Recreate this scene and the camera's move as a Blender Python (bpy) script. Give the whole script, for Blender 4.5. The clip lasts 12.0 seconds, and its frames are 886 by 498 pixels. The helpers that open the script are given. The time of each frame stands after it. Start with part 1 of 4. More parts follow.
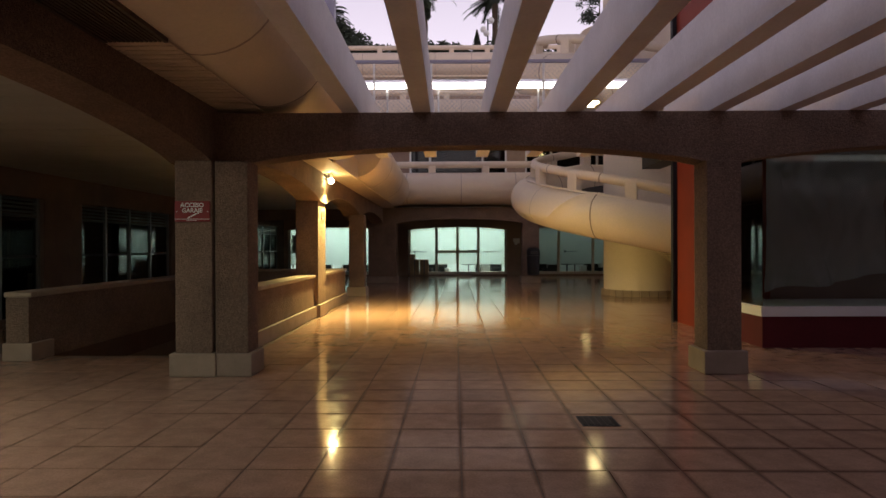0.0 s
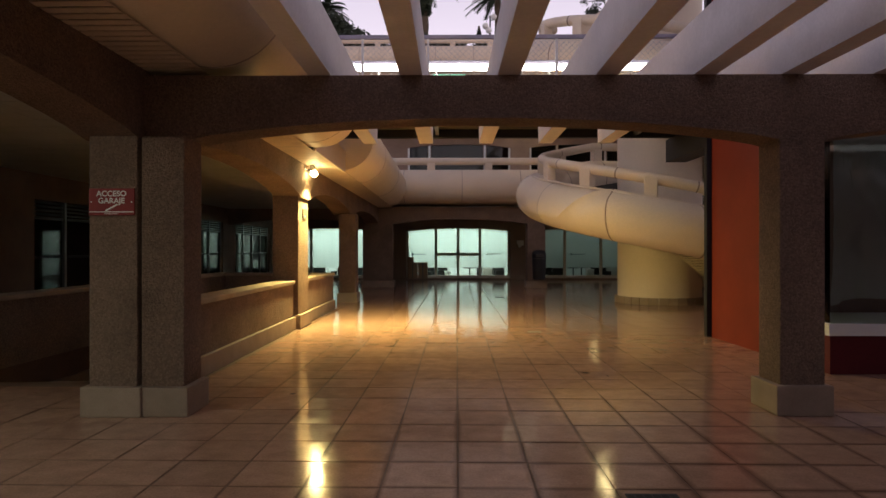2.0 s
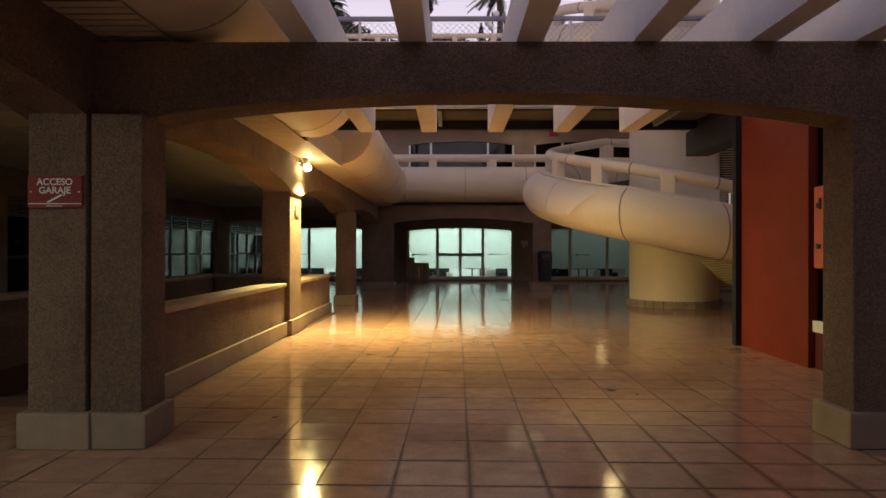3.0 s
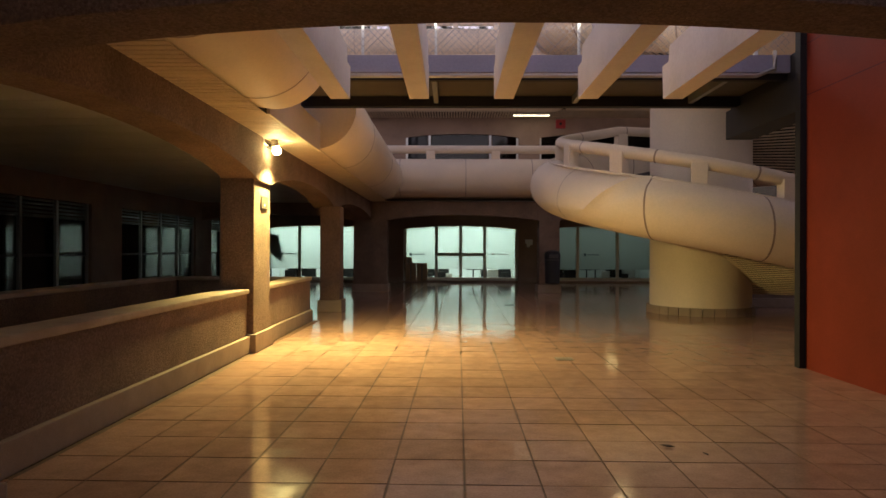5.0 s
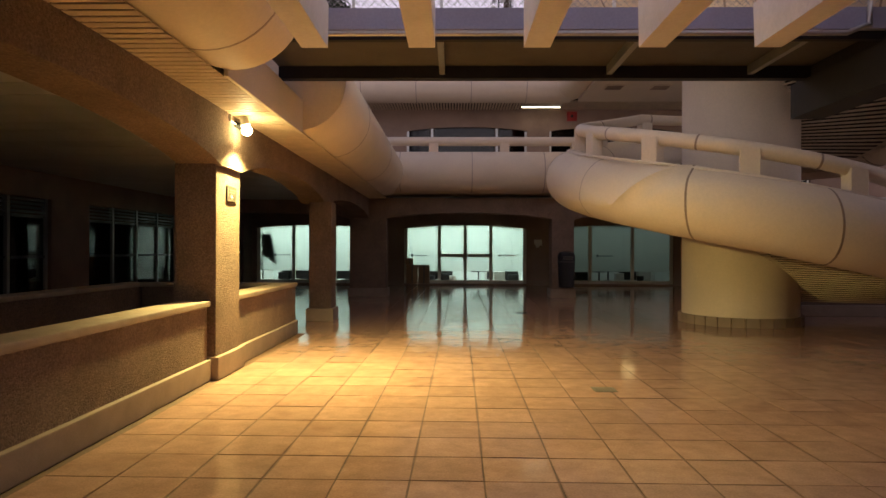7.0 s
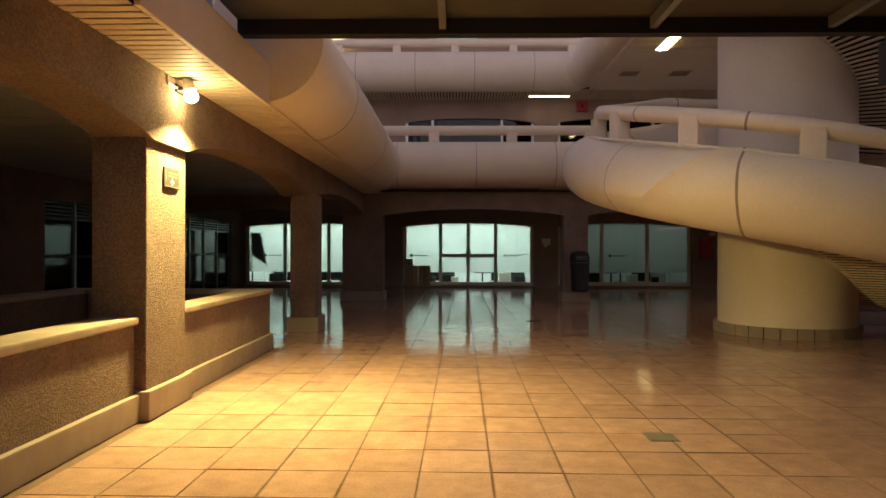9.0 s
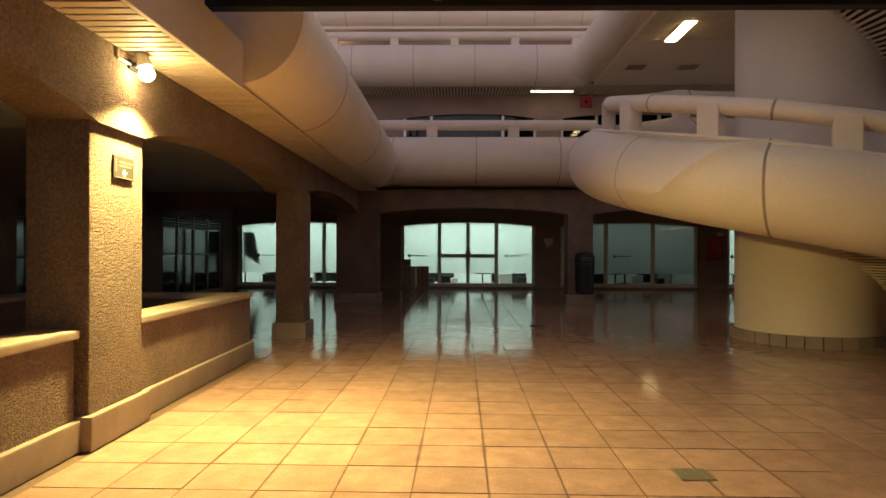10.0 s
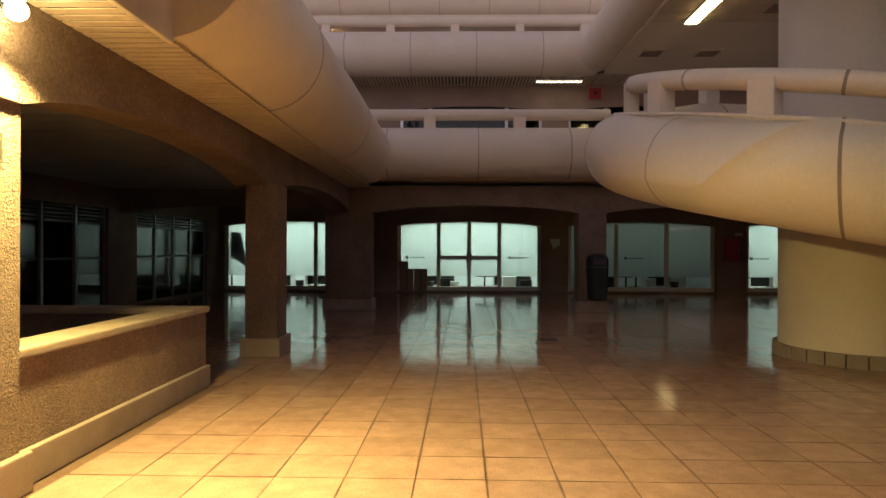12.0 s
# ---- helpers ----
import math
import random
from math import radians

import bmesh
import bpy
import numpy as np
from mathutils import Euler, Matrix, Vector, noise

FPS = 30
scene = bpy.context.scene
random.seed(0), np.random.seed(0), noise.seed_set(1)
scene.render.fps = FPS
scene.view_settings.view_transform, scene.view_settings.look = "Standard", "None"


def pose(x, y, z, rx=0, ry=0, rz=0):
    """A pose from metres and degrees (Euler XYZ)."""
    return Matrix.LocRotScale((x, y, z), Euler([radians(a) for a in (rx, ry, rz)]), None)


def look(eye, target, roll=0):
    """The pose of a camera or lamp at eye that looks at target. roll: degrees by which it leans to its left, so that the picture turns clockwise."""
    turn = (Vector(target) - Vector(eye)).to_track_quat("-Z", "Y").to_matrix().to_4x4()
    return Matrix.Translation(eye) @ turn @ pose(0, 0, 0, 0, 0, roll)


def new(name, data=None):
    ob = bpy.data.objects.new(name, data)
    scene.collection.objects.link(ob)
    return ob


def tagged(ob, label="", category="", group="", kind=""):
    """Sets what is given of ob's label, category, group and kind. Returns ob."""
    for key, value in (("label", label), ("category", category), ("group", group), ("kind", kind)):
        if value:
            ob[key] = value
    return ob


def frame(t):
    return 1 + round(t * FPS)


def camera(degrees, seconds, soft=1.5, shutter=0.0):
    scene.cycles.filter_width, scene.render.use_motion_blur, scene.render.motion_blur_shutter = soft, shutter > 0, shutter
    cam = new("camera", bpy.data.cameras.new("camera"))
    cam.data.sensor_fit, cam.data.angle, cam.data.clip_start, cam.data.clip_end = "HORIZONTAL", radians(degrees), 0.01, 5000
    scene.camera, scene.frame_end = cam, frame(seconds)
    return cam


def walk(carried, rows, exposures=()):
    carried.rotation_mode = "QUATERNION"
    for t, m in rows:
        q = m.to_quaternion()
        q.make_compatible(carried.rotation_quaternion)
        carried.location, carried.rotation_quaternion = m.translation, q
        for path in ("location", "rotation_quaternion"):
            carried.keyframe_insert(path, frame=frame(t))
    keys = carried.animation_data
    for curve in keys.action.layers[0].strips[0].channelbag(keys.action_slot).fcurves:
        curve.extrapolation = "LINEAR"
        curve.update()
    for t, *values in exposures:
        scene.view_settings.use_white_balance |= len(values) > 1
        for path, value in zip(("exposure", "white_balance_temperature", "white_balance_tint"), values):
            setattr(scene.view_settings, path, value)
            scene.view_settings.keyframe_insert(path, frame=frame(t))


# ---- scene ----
cam = camera(68.8, 12.0)
PATH = [
    (0, (0.11, -0.451, 1.236), (0.092, 1.549, 1.231), -0.2),
    (0.5, (0.138, -0.104, 1.223), (0.119, 1.896, 1.22), -0.1),
    (1, (0.138, 0.251, 1.236), (0.118, 2.251, 1.235), -0.1),
    (1.5, (0.136, 0.602, 1.23), (0.115, 2.602, 1.229), -0.1),
    (2, (0.146, 0.988, 1.237), (0.125, 2.988, 1.239), -0.0),
    (2.5, (0.109, 1.381, 1.246), (0.087, 3.381, 1.249), 0.1),
    (3, (0.092, 1.773, 1.234), (0.069, 3.773, 1.237), 0.1),
    (5, (0.14, 3.373, 1.237), (0.114, 5.373, 1.238), 0.2),
    (5.5, (0.127, 3.733, 1.232), (0.1, 5.733, 1.233), 0.2),
    (6, (0.13, 4.111, 1.219), (0.101, 6.11, 1.22), 0.1),
    (6.5, (0.094, 4.492, 1.23), (0.063, 6.492, 1.231), 0.2),
    (7, (0.057, 4.882, 1.254), (0.026, 6.881, 1.256), 0.2),
    (9, (0.038, 6.362, 1.255), (0.002, 8.362, 1.256), 0.1),
    (9.5, (0.039, 6.703, 1.26), (0.002, 8.703, 1.261), 0.2),
    (10, (0.071, 7.048, 1.268), (0.034, 9.048, 1.268), 0.2),
    (10.5, (0.077, 7.399, 1.278), (0.04, 9.399, 1.278), 0.2),
    (11, (0.079, 7.727, 1.29), (0.04, 9.726, 1.289), 0.2),
    (11.5, (0.098, 8.06, 1.302), (0.057, 10.059, 1.302), 0.1),
    (12, (0.091, 8.355, 1.308), (0.051, 10.354, 1.308), 0.2),
]
walk(cam, [(t, look(eye, target, roll)) for t, eye, target, roll in PATH], exposures=((0.0, 0.0), (7.5, 0.0), (9.5, -0.1), (12.0, -0.18)))

# ---------------------------------------------------------------- light
world = bpy.data.worlds.new("dusk_sky")
scene.world = world
world.use_nodes = True
wn = world.node_tree.nodes
wl = world.node_tree.links
wn.clear()
w_out = wn.new("ShaderNodeOutputWorld")
w_bg = wn.new("ShaderNodeBackground")
w_sky = wn.new("ShaderNodeTexSky")
w_sky.sky_type = "NISHITA"
w_sky.sun_disc = False
w_sky.sun_elevation = radians(3.0)
w_sky.sun_rotation = radians(160.0)
w_mix = wn.new("ShaderNodeMix")
w_mix.data_type = "RGBA"
w_mix.inputs[0].default_value = 0.85
w_co = wn.new("ShaderNodeTexCoord")
w_xyz = wn.new("ShaderNodeSeparateXYZ")
w_ramp = wn.new("ShaderNodeValToRGB")
w_ramp.color_ramp.elements[0].position = 0.0
w_ramp.color_ramp.elements[0].color = (1.0, 0.83, 0.9, 1)
w_ramp.color_ramp.elements[1].position = 1.0
w_ramp.color_ramp.elements[1].color = (0.15, 0.14, 0.21, 1)
for pos, col in ((0.3, (0.95, 0.82, 0.98, 1)), (0.55, (0.39, 0.345, 0.46, 1))):
    w_ramp.color_ramp.elements.new(pos).color = col
w_gain = wn.new("ShaderNodeVectorMath")
w_gain.operation = "SCALE"
w_gain.inputs["Scale"].default_value = 8.0
wl.new(w_co.outputs["Generated"], w_xyz.inputs[0])
wl.new(w_xyz.outputs[2], w_ramp.inputs[0])
wl.new(w_ramp.outputs[0], w_gain.inputs[0])
wl.new(w_gain.outputs[0], w_mix.inputs[7])
wl.new(w_sky.outputs[0], w_mix.inputs[6])
wl.new(w_mix.outputs[2], w_bg.inputs[0])
w_bg.inputs[1].default_value = 0.14
wl.new(w_bg.outputs[0], w_out.inputs[0])


def lamp(name, kind, m, power, colour, size=0.2, size_y=None, spread=None):
    data = bpy.data.lights.new(name, kind)
    data.energy, data.color = power, colour
    if kind == "AREA":
        data.size = size
        if size_y:
            data.shape, data.size_y = "RECTANGLE", size_y
        if spread:
            data.spread = radians(spread)
    elif kind in ("POINT", "SPOT"):
        data.shadow_soft_size = size
    ob = new(name, data)
    ob.matrix_world = m
    return ob


WARM = (1.0, 0.79, 0.28)
COOL = (0.84, 1.0, 0.93)
lamp("flood_glow", "AREA", look((-2.01, 11.48, 2.4), (-1.25, 11.5, 0.9)), 268, WARM, 0.1, 0.1, 143)

# ---------------------------------------------------------------- materials


def material(name, base, rough=0.6, metal=0.0, vary=0.12, scale=3.0, fine=60.0, bump=0.0, bump_scale=80.0, bump_depth=0.01, spec=0.5, rough_vary=0.0, stain=0.0, stain_colour=(0.1, 0.07, 0.05), stain_scale=1.3, random_tone=0.0, coat=0.0, pebble=0.0):
    """A surface with two scales of tone, optional stains, relief and per-object tone."""
    mat = bpy.data.materials.new(name)
    mat.use_nodes = True
    n, l = mat.node_tree.nodes, mat.node_tree.links
    b = n["Principled BSDF"]
    b.inputs["Metallic"].default_value = metal
    b.inputs["Roughness"].default_value = rough
    b.inputs["Specular IOR Level"].default_value = spec
    b.inputs["Coat Weight"].default_value = coat
    b.inputs["Coat Roughness"].default_value = 0.12
    geo = n.new("ShaderNodeNewGeometry")

    def noise_node(s, detail=5.0, rough_n=0.6):
        t = n.new("ShaderNodeTexNoise")
        t.inputs["Scale"].default_value = s
        t.inputs["Detail"].default_value = detail
        t.inputs["Roughness"].default_value = rough_n
        l.new(geo.outputs["Position"], t.inputs["Vector"])
        return t

    def remap(src, a, b2, c, d):
        m = n.new("ShaderNodeMapRange")
        for i, v in enumerate((a, b2, c, d)):
            m.inputs[i + 1].default_value = v
        l.new(src, m.inputs[0])
        return m.outputs[0]

    def times(x, y):
        m = n.new("ShaderNodeMath")
        m.operation = "MULTIPLY"
        l.new(x, m.inputs[0])
        l.new(y, m.inputs[1])
        return m.outputs[0]

    big = noise_node(scale)
    small = noise_node(fine, 3.0)
    tone = times(remap(big.outputs[0], 0.3, 0.7, 1 - vary, 1 + vary), remap(small.outputs[0], 0.3, 0.7, 1 - vary * 0.8, 1 + vary * 0.8))
    if pebble:
        cell = n.new("ShaderNodeTexVoronoi")
        cell.inputs["Scale"].default_value = bump_scale * 1.25
        l.new(geo.outputs["Position"], cell.inputs["Vector"])
        grey = n.new("ShaderNodeRGBToBW")
        l.new(cell.outputs["Color"], grey.inputs[0])
        tone = times(tone, remap(grey.outputs[0], 0.2, 0.8, 1 - pebble, 1 + pebble))
    if random_tone:
        info = n.new("ShaderNodeObjectInfo")
        tone = times(tone, remap(info.outputs["Random"], 0, 1, 1 - random_tone, 1 + random_tone))
        tone = times(tone, remap(geo.outputs["Random Per Island"], 0, 1, 1 - random_tone * 0.8, 1 + random_tone * 0.8))
    scaled = n.new("ShaderNodeVectorMath")
    scaled.operation = "SCALE"
    scaled.inputs[0].default_value = base
    l.new(tone, scaled.inputs["Scale"])
    colour = scaled.outputs[0]
    if stain:
        st = noise_node(stain_scale, 8.0, 0.7)
        mix = n.new("ShaderNodeMix")
        mix.data_type = "RGBA"
        l.new(remap(st.outputs[0], 0.5, 0.72, 0.0, stain), mix.inputs[0])
        l.new(colour, mix.inputs[6])
        mix.inputs[7].default_value = (*stain_colour, 1)
        colour = mix.outputs[2]
    l.new(colour, b.inputs["Base Color"])
    if rough_vary:
        r = noise_node(scale * 0.6, 6.0)
        l.new(remap(r.outputs[0], 0.3, 0.7, max(0.02, rough - rough_vary), min(1, rough + rough_vary)), b.inputs["Roughness"])
    if bump:
        bn = noise_node(bump_scale, 4.0, 0.65)
        bp = n.new("ShaderNodeBump")
        bp.inputs["Strength"].default_value = bump
        bp.inputs["Distance"].default_value = bump_depth
        height = bn.outputs[0]
        if pebble:
            stone = n.new("ShaderNodeMath")
            stone.operation = "MULTIPLY_ADD"
            stone.inputs[1].default_value = -0.25
            l.new(cell.outputs["Distance"], stone.inputs[0])
            l.new(bn.outputs[0], stone.inputs[2])
            height = stone.outputs[0]
        l.new(height, bp.inputs["Height"])
        l.new(bp.outputs[0], b.inputs["Normal"])
    return mat


def glowing(name, colour, strength):
    mat = bpy.data.materials.new(name)
    mat.use_nodes = True
    b = mat.node_tree.nodes["Principled BSDF"]
    b.inputs["Base Color"].default_value = (0.8, 0.8, 0.8, 1)
    b.inputs["Emission Color"].default_value = (*colour, 1)
    b.inputs["Emission Strength"].default_value = strength
    return mat


def glass(name, tint=(1, 1, 1), rough=0.0, ior=1.45):
    """Thin pane: clear with a mirror share that follows Fresnel."""
    mat = bpy.data.materials.new(name)
    mat.use_nodes = True
    n, l = mat.node_tree.nodes, mat.node_tree.links
    n.clear()
    out = n.new("ShaderNodeOutputMaterial")
    tr = n.new("ShaderNodeBsdfTransparent")
    tr.inputs[0].default_value = (*tint, 1)
    gl = n.new("ShaderNodeBsdfGlossy")
    gl.inputs["Roughness"].default_value = rough
    fr = n.new("ShaderNodeFresnel")
    fr.inputs[0].default_value = ior
    mx = n.new("ShaderNodeMixShader")
    l.new(fr.outputs[0], mx.inputs[0])
    l.new(tr.outputs[0], mx.inputs[1])
    l.new(gl.outputs[0], mx.inputs[2])
    l.new(mx.outputs[0], out.inputs[0])
    return mat


def frosted(name, colour):
    """Etched film on glass: light passes and scatters."""
    mat = bpy.data.materials.new(name)
    mat.use_nodes = True
    n, l = mat.node_tree.nodes, mat.node_tree.links
    n.clear()
    out = n.new("ShaderNodeOutputMaterial")
    tl = n.new("ShaderNodeBsdfTranslucent")
    tl.inputs[0].default_value = (*colour, 1)
    df = n.new("ShaderNodeBsdfDiffuse")
    df.inputs[0].default_value = (colour[0] * 0.5, colour[1] * 0.5, colour[2] * 0.5, 1)
    gl = n.new("ShaderNodeBsdfGlossy")
    gl.inputs["Roughness"].default_value = 0.25
    tr = n.new("ShaderNodeBsdfTransparent")
    m1 = n.new("ShaderNodeMixShader")
    m1.inputs[0].default_value = 0.2
    m2 = n.new("ShaderNodeMixShader")
    m2.inputs[0].default_value = 0.06
    m3 = n.new("ShaderNodeMixShader")
    m3.inputs[0].default_value = 0.06
    l.new(tl.outputs[0], m1.inputs[1])
    l.new(df.outputs[0], m1.inputs[2])
    l.new(m1.outputs[0], m2.inputs[1])
    l.new(gl.outputs[0], m2.inputs[2])
    l.new(m2.outputs[0], m3.inputs[1])
    l.new(tr.outputs[0], m3.inputs[2])
    l.new(m3.outputs[0], out.inputs[0])
    return mat


STUCCO = material("pebble_stucco", (0.25, 0.175, 0.128), 0.9, pebble=0.17, vary=0.2, scale=1.5, fine=75, bump=1.0, bump_scale=58, bump_depth=0.026, spec=0.2, stain=0.3, stain_colour=(0.12, 0.08, 0.06))
PLINTH = material("plinth_stone", (0.31, 0.235, 0.175), 0.7, vary=0.12, scale=4, fine=120, bump=0.15, bump_scale=120, stain=0.45, stain_colour=(0.2, 0.14, 0.1), random_tone=0.06)
COPING = material("coping_stone", (0.35, 0.27, 0.195), 0.65, vary=0.14, scale=5, fine=140, bump=0.2, bump_scale=90, stain=0.3, random_tone=0.05)
TUBE = material("cream_render", (0.71, 0.6, 0.465), 0.62, vary=0.05, scale=0.9, fine=30, bump=0.06, bump_scale=14, stain=0.18, stain_colour=(0.5, 0.4, 0.33), stain_scale=0.8)
TUBE_SEAM = material("tube_seam", (0.42, 0.33, 0.27), 0.8, vary=0.1)
TUBE_JOINT = material("joint_sealant", (0.3, 0.22, 0.17), 0.85, vary=0.15)
PERGOLA = material("white_painted_concrete", (0.8, 0.77, 0.76), 0.7, vary=0.06, scale=2, fine=40, bump=0.1, bump_scale=30, stain=0.25, stain_colour=(0.5, 0.45, 0.42))
TILE = material("floor_tile", (0.42, 0.255, 0.18), 0.1, vary=0.17, scale=6.0, fine=75, bump=0.03, bump_scale=14, spec=0.36, rough_vary=0.05, stain=0.4, stain_colour=(0.27, 0.14, 0.085), stain_scale=2.6, random_tone=0.09)


def dirty_edges(mat, origin, angle, pitch, wet):
    """Darkens a tile towards its joints, unevenly, as grime gathers there; wider round the damp drain at wet."""
    n, l = mat.node_tree.nodes, mat.node_tree.links
    bsdf = n["Principled BSDF"]
    old = bsdf.inputs["Base Color"].links[0].from_socket
    geo = n.new("ShaderNodeNewGeometry")
    mp = n.new("ShaderNodeMapping")
    mp.vector_type = "TEXTURE"
    mp.inputs["Location"].default_value = (origin[0], origin[1], 0)
    mp.inputs["Rotation"].default_value = (0, 0, angle)
    mp.inputs["Scale"].default_value = (pitch, pitch, 1)
    l.new(geo.outputs["Position"], mp.inputs["Vector"])
    sep = n.new("ShaderNodeSeparateXYZ")
    l.new(mp.outputs[0], sep.inputs[0])
    near = []
    for k in (0, 1):
        f = n.new("ShaderNodeMath")
        f.operation = "PINGPONG"
        f.inputs[1].default_value = 0.5
        l.new(sep.outputs[k], f.inputs[0])
        near.append(f.outputs[0])
    least = n.new("ShaderNodeMath")
    least.operation = "MINIMUM"
    l.new(near[0], least.inputs[0])
    l.new(near[1], least.inputs[1])
    wob = n.new("ShaderNodeTexNoise")
    wob.inputs["Scale"].default_value = 1.4
    wob.inputs["Detail"].default_value = 6
    l.new(geo.outputs["Position"], wob.inputs["Vector"])
    width = n.new("ShaderNodeMapRange")
    for i, v in enumerate((0.38, 0.72, 0.008, 0.05)):
        width.inputs[i + 1].default_value = v
    l.new(wob.outputs[0], width.inputs[0])
    away = n.new("ShaderNodeVectorMath")
    away.operation = "DISTANCE"
    away.inputs[1].default_value = (*wet, 0)
    l.new(geo.outputs["Position"], away.inputs[0])
    damp = n.new("ShaderNodeMapRange")
    for i, v in enumerate((0.1, 2.6, 0.2, 0.0)):
        damp.inputs[i + 1].default_value = v
    l.new(away.outputs["Value"], damp.inputs[0])
    damp_w = n.new("ShaderNodeMath")
    damp_w.operation = "MULTIPLY_ADD"
    l.new(damp.outputs[0], damp_w.inputs[0])
    l.new(wob.outputs[0], damp_w.inputs[1])
    l.new(width.outputs[0], damp_w.inputs[2])
    ratio = n.new("ShaderNodeMath")
    ratio.operation = "DIVIDE"
    ratio.use_clamp = True
    l.new(least.outputs[0], ratio.inputs[0])
    l.new(damp_w.outputs[0], ratio.inputs[1])
    mix = n.new("ShaderNodeMix")
    mix.data_type = "RGBA"
    fac = n.new("ShaderNodeMapRange")
    for i, v in enumerate((0.0, 1.0, 0.66, 0.0)):
        fac.inputs[i + 1].default_value = v
    l.new(ratio.outputs[0], fac.inputs[0])
    l.new(fac.outputs[0], mix.inputs[0])
    l.new(old, mix.inputs[6])
    mix.inputs[7].default_value = (0.075, 0.037, 0.022, 1)
    l.new(mix.outputs[2], bsdf.inputs["Base Color"])


TURN_TILES = radians(-0.6)
TILE_X, TILE_Y, TILE_P = 0.18, 3.54, 0.404
dirty_edges(TILE, (TILE_X, TILE_Y), TURN_TILES, TILE_P, (1.3, 4.2))
GROUT = material("grout", (0.13, 0.072, 0.042), 0.8, vary=0.2, scale=3)
SOFFIT = material("soffit_board", (0.62, 0.5, 0.36), 0.6, vary=0.1, scale=4, fine=50, random_tone=0.05)
CEILING = material("grey_ceiling_board", (0.42, 0.42, 0.4), 0.7, vary=0.08, scale=2, fine=50, random_tone=0.05)
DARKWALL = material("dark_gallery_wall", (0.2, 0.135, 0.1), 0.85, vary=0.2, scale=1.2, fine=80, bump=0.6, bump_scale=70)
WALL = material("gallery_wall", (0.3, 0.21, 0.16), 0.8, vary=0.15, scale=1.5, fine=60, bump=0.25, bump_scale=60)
RED = material("red_paint", (0.175, 0.027, 0.014), 0.55, spec=0.15, vary=0.1, scale=1.6, fine=50, bump=0.05, bump_scale=30, stain=0.2, stain_colour=(0.3, 0.05, 0.03))
DARKRED = material("dark_red_paint", (0.1, 0.014, 0.018), 0.6, spec=0.2, vary=0.12, scale=1.6, fine=50)
STEEL = material("dark_steel", (0.02, 0.02, 0.023), 0.6, spec=0.2, vary=0.15, scale=3, fine=60)
DECK = material("weathered_deck_plate", (0.06, 0.054, 0.048), 0.7, vary=0.2, scale=2, fine=50)
FASCIA = material("lilac_grey_paint", (0.34, 0.33, 0.42), 0.5, vary=0.08, scale=2, fine=40)
PIPE = material("galvanised_pipe", (0.5, 0.48, 0.46), 0.4, metal=0.6, vary=0.1)
ALU = material("aluminium_frame", (0.62, 0.64, 0.63), 0.35, metal=0.7, vary=0.06)
CREAM = material("cream_lacquered_frame", (0.78, 0.76, 0.66), 0.4, vary=0.05)
DARKALU = material("dark_frame", (0.09, 0.085, 0.08), 0.4, metal=0.4, vary=0.1)
GREYALU = material("grey_frame", (0.22, 0.22, 0.21), 0.45, metal=0.5, vary=0.1)
WHITE = material("white_paint", (0.78, 0.78, 0.76), 0.6, vary=0.04)
ROOMWALL = material("office_wall", (0.78, 0.82, 0.8), 0.7, vary=0.05)
BLACK = material("black_plastic", (0.013, 0.013, 0.016), 0.6, vary=0.15)
CARD = material("brown_cardboard", (0.36, 0.24, 0.14), 0.8, vary=0.12)
LEAF = material("dusk_foliage", (0.02, 0.03, 0.013), 0.7, vary=0.3, scale=2, random_tone=0.3)
BARK = material("palm_bark", (0.1, 0.075, 0.05), 0.9, vary=0.25, scale=6, bump=0.5)
BRONZE = material("brown_anodised_metal", (0.1, 0.07, 0.055), 0.5, metal=0.3, vary=0.12)
# near-black colour painted as the shade seen through slat gaps
GAP_SHADE = material("slat_gap_shade", (0.03, 0.025, 0.022), 0.9)
SIGNRED = material("sign_red", (0.22, 0.014, 0.013), 0.65, vary=0.06)
FIRERED = material("fire_red_paint", (0.38, 0.03, 0.03), 0.5, vary=0.08)
FILM = frosted("frosted_film", (0.84, 0.87, 0.84))
PANE = glass("clear_pane", (0.9, 0.95, 0.94))
DARKPANE = glass("smoked_pane", (0.35, 0.4, 0.4))
TUBE_LIGHT = glowing("fluorescent_tube", (1.0, 0.76, 0.34), 20)
STRIP_LIGHT = glowing("white_light_bar", (1.0, 0.93, 0.82), 9)
FLOOD_FACE = glowing("flood_lens", (1.0, 0.78, 0.33), 175)
CEIL_PANEL = glowing("office_light_panel", (0.8, 1.0, 0.95), 9)

# ---------------------------------------------------------------- builders


def box(bm, x0, x1, y0, y1, z0, z1, bevel=0.0):
    r = bmesh.ops.create_cube(bm, size=1, matrix=Matrix.Translation(((x0 + x1) / 2, (y0 + y1) / 2, (z0 + z1) / 2)) @ Matrix.Diagonal((x1 - x0, y1 - y0, z1 - z0, 1)))
    if bevel:
        edges = list({e for v in r["verts"] for e in v.link_edges})
        bmesh.ops.bevel(bm, geom=edges, offset=bevel, segments=2, affect="EDGES", profile=0.6)
    return bm


def boxed(x0, x1, y0, y1, z0, z1, bevel=0.0):
    return box(bmesh.new(), x0, x1, y0, y1, z0, z1, bevel)


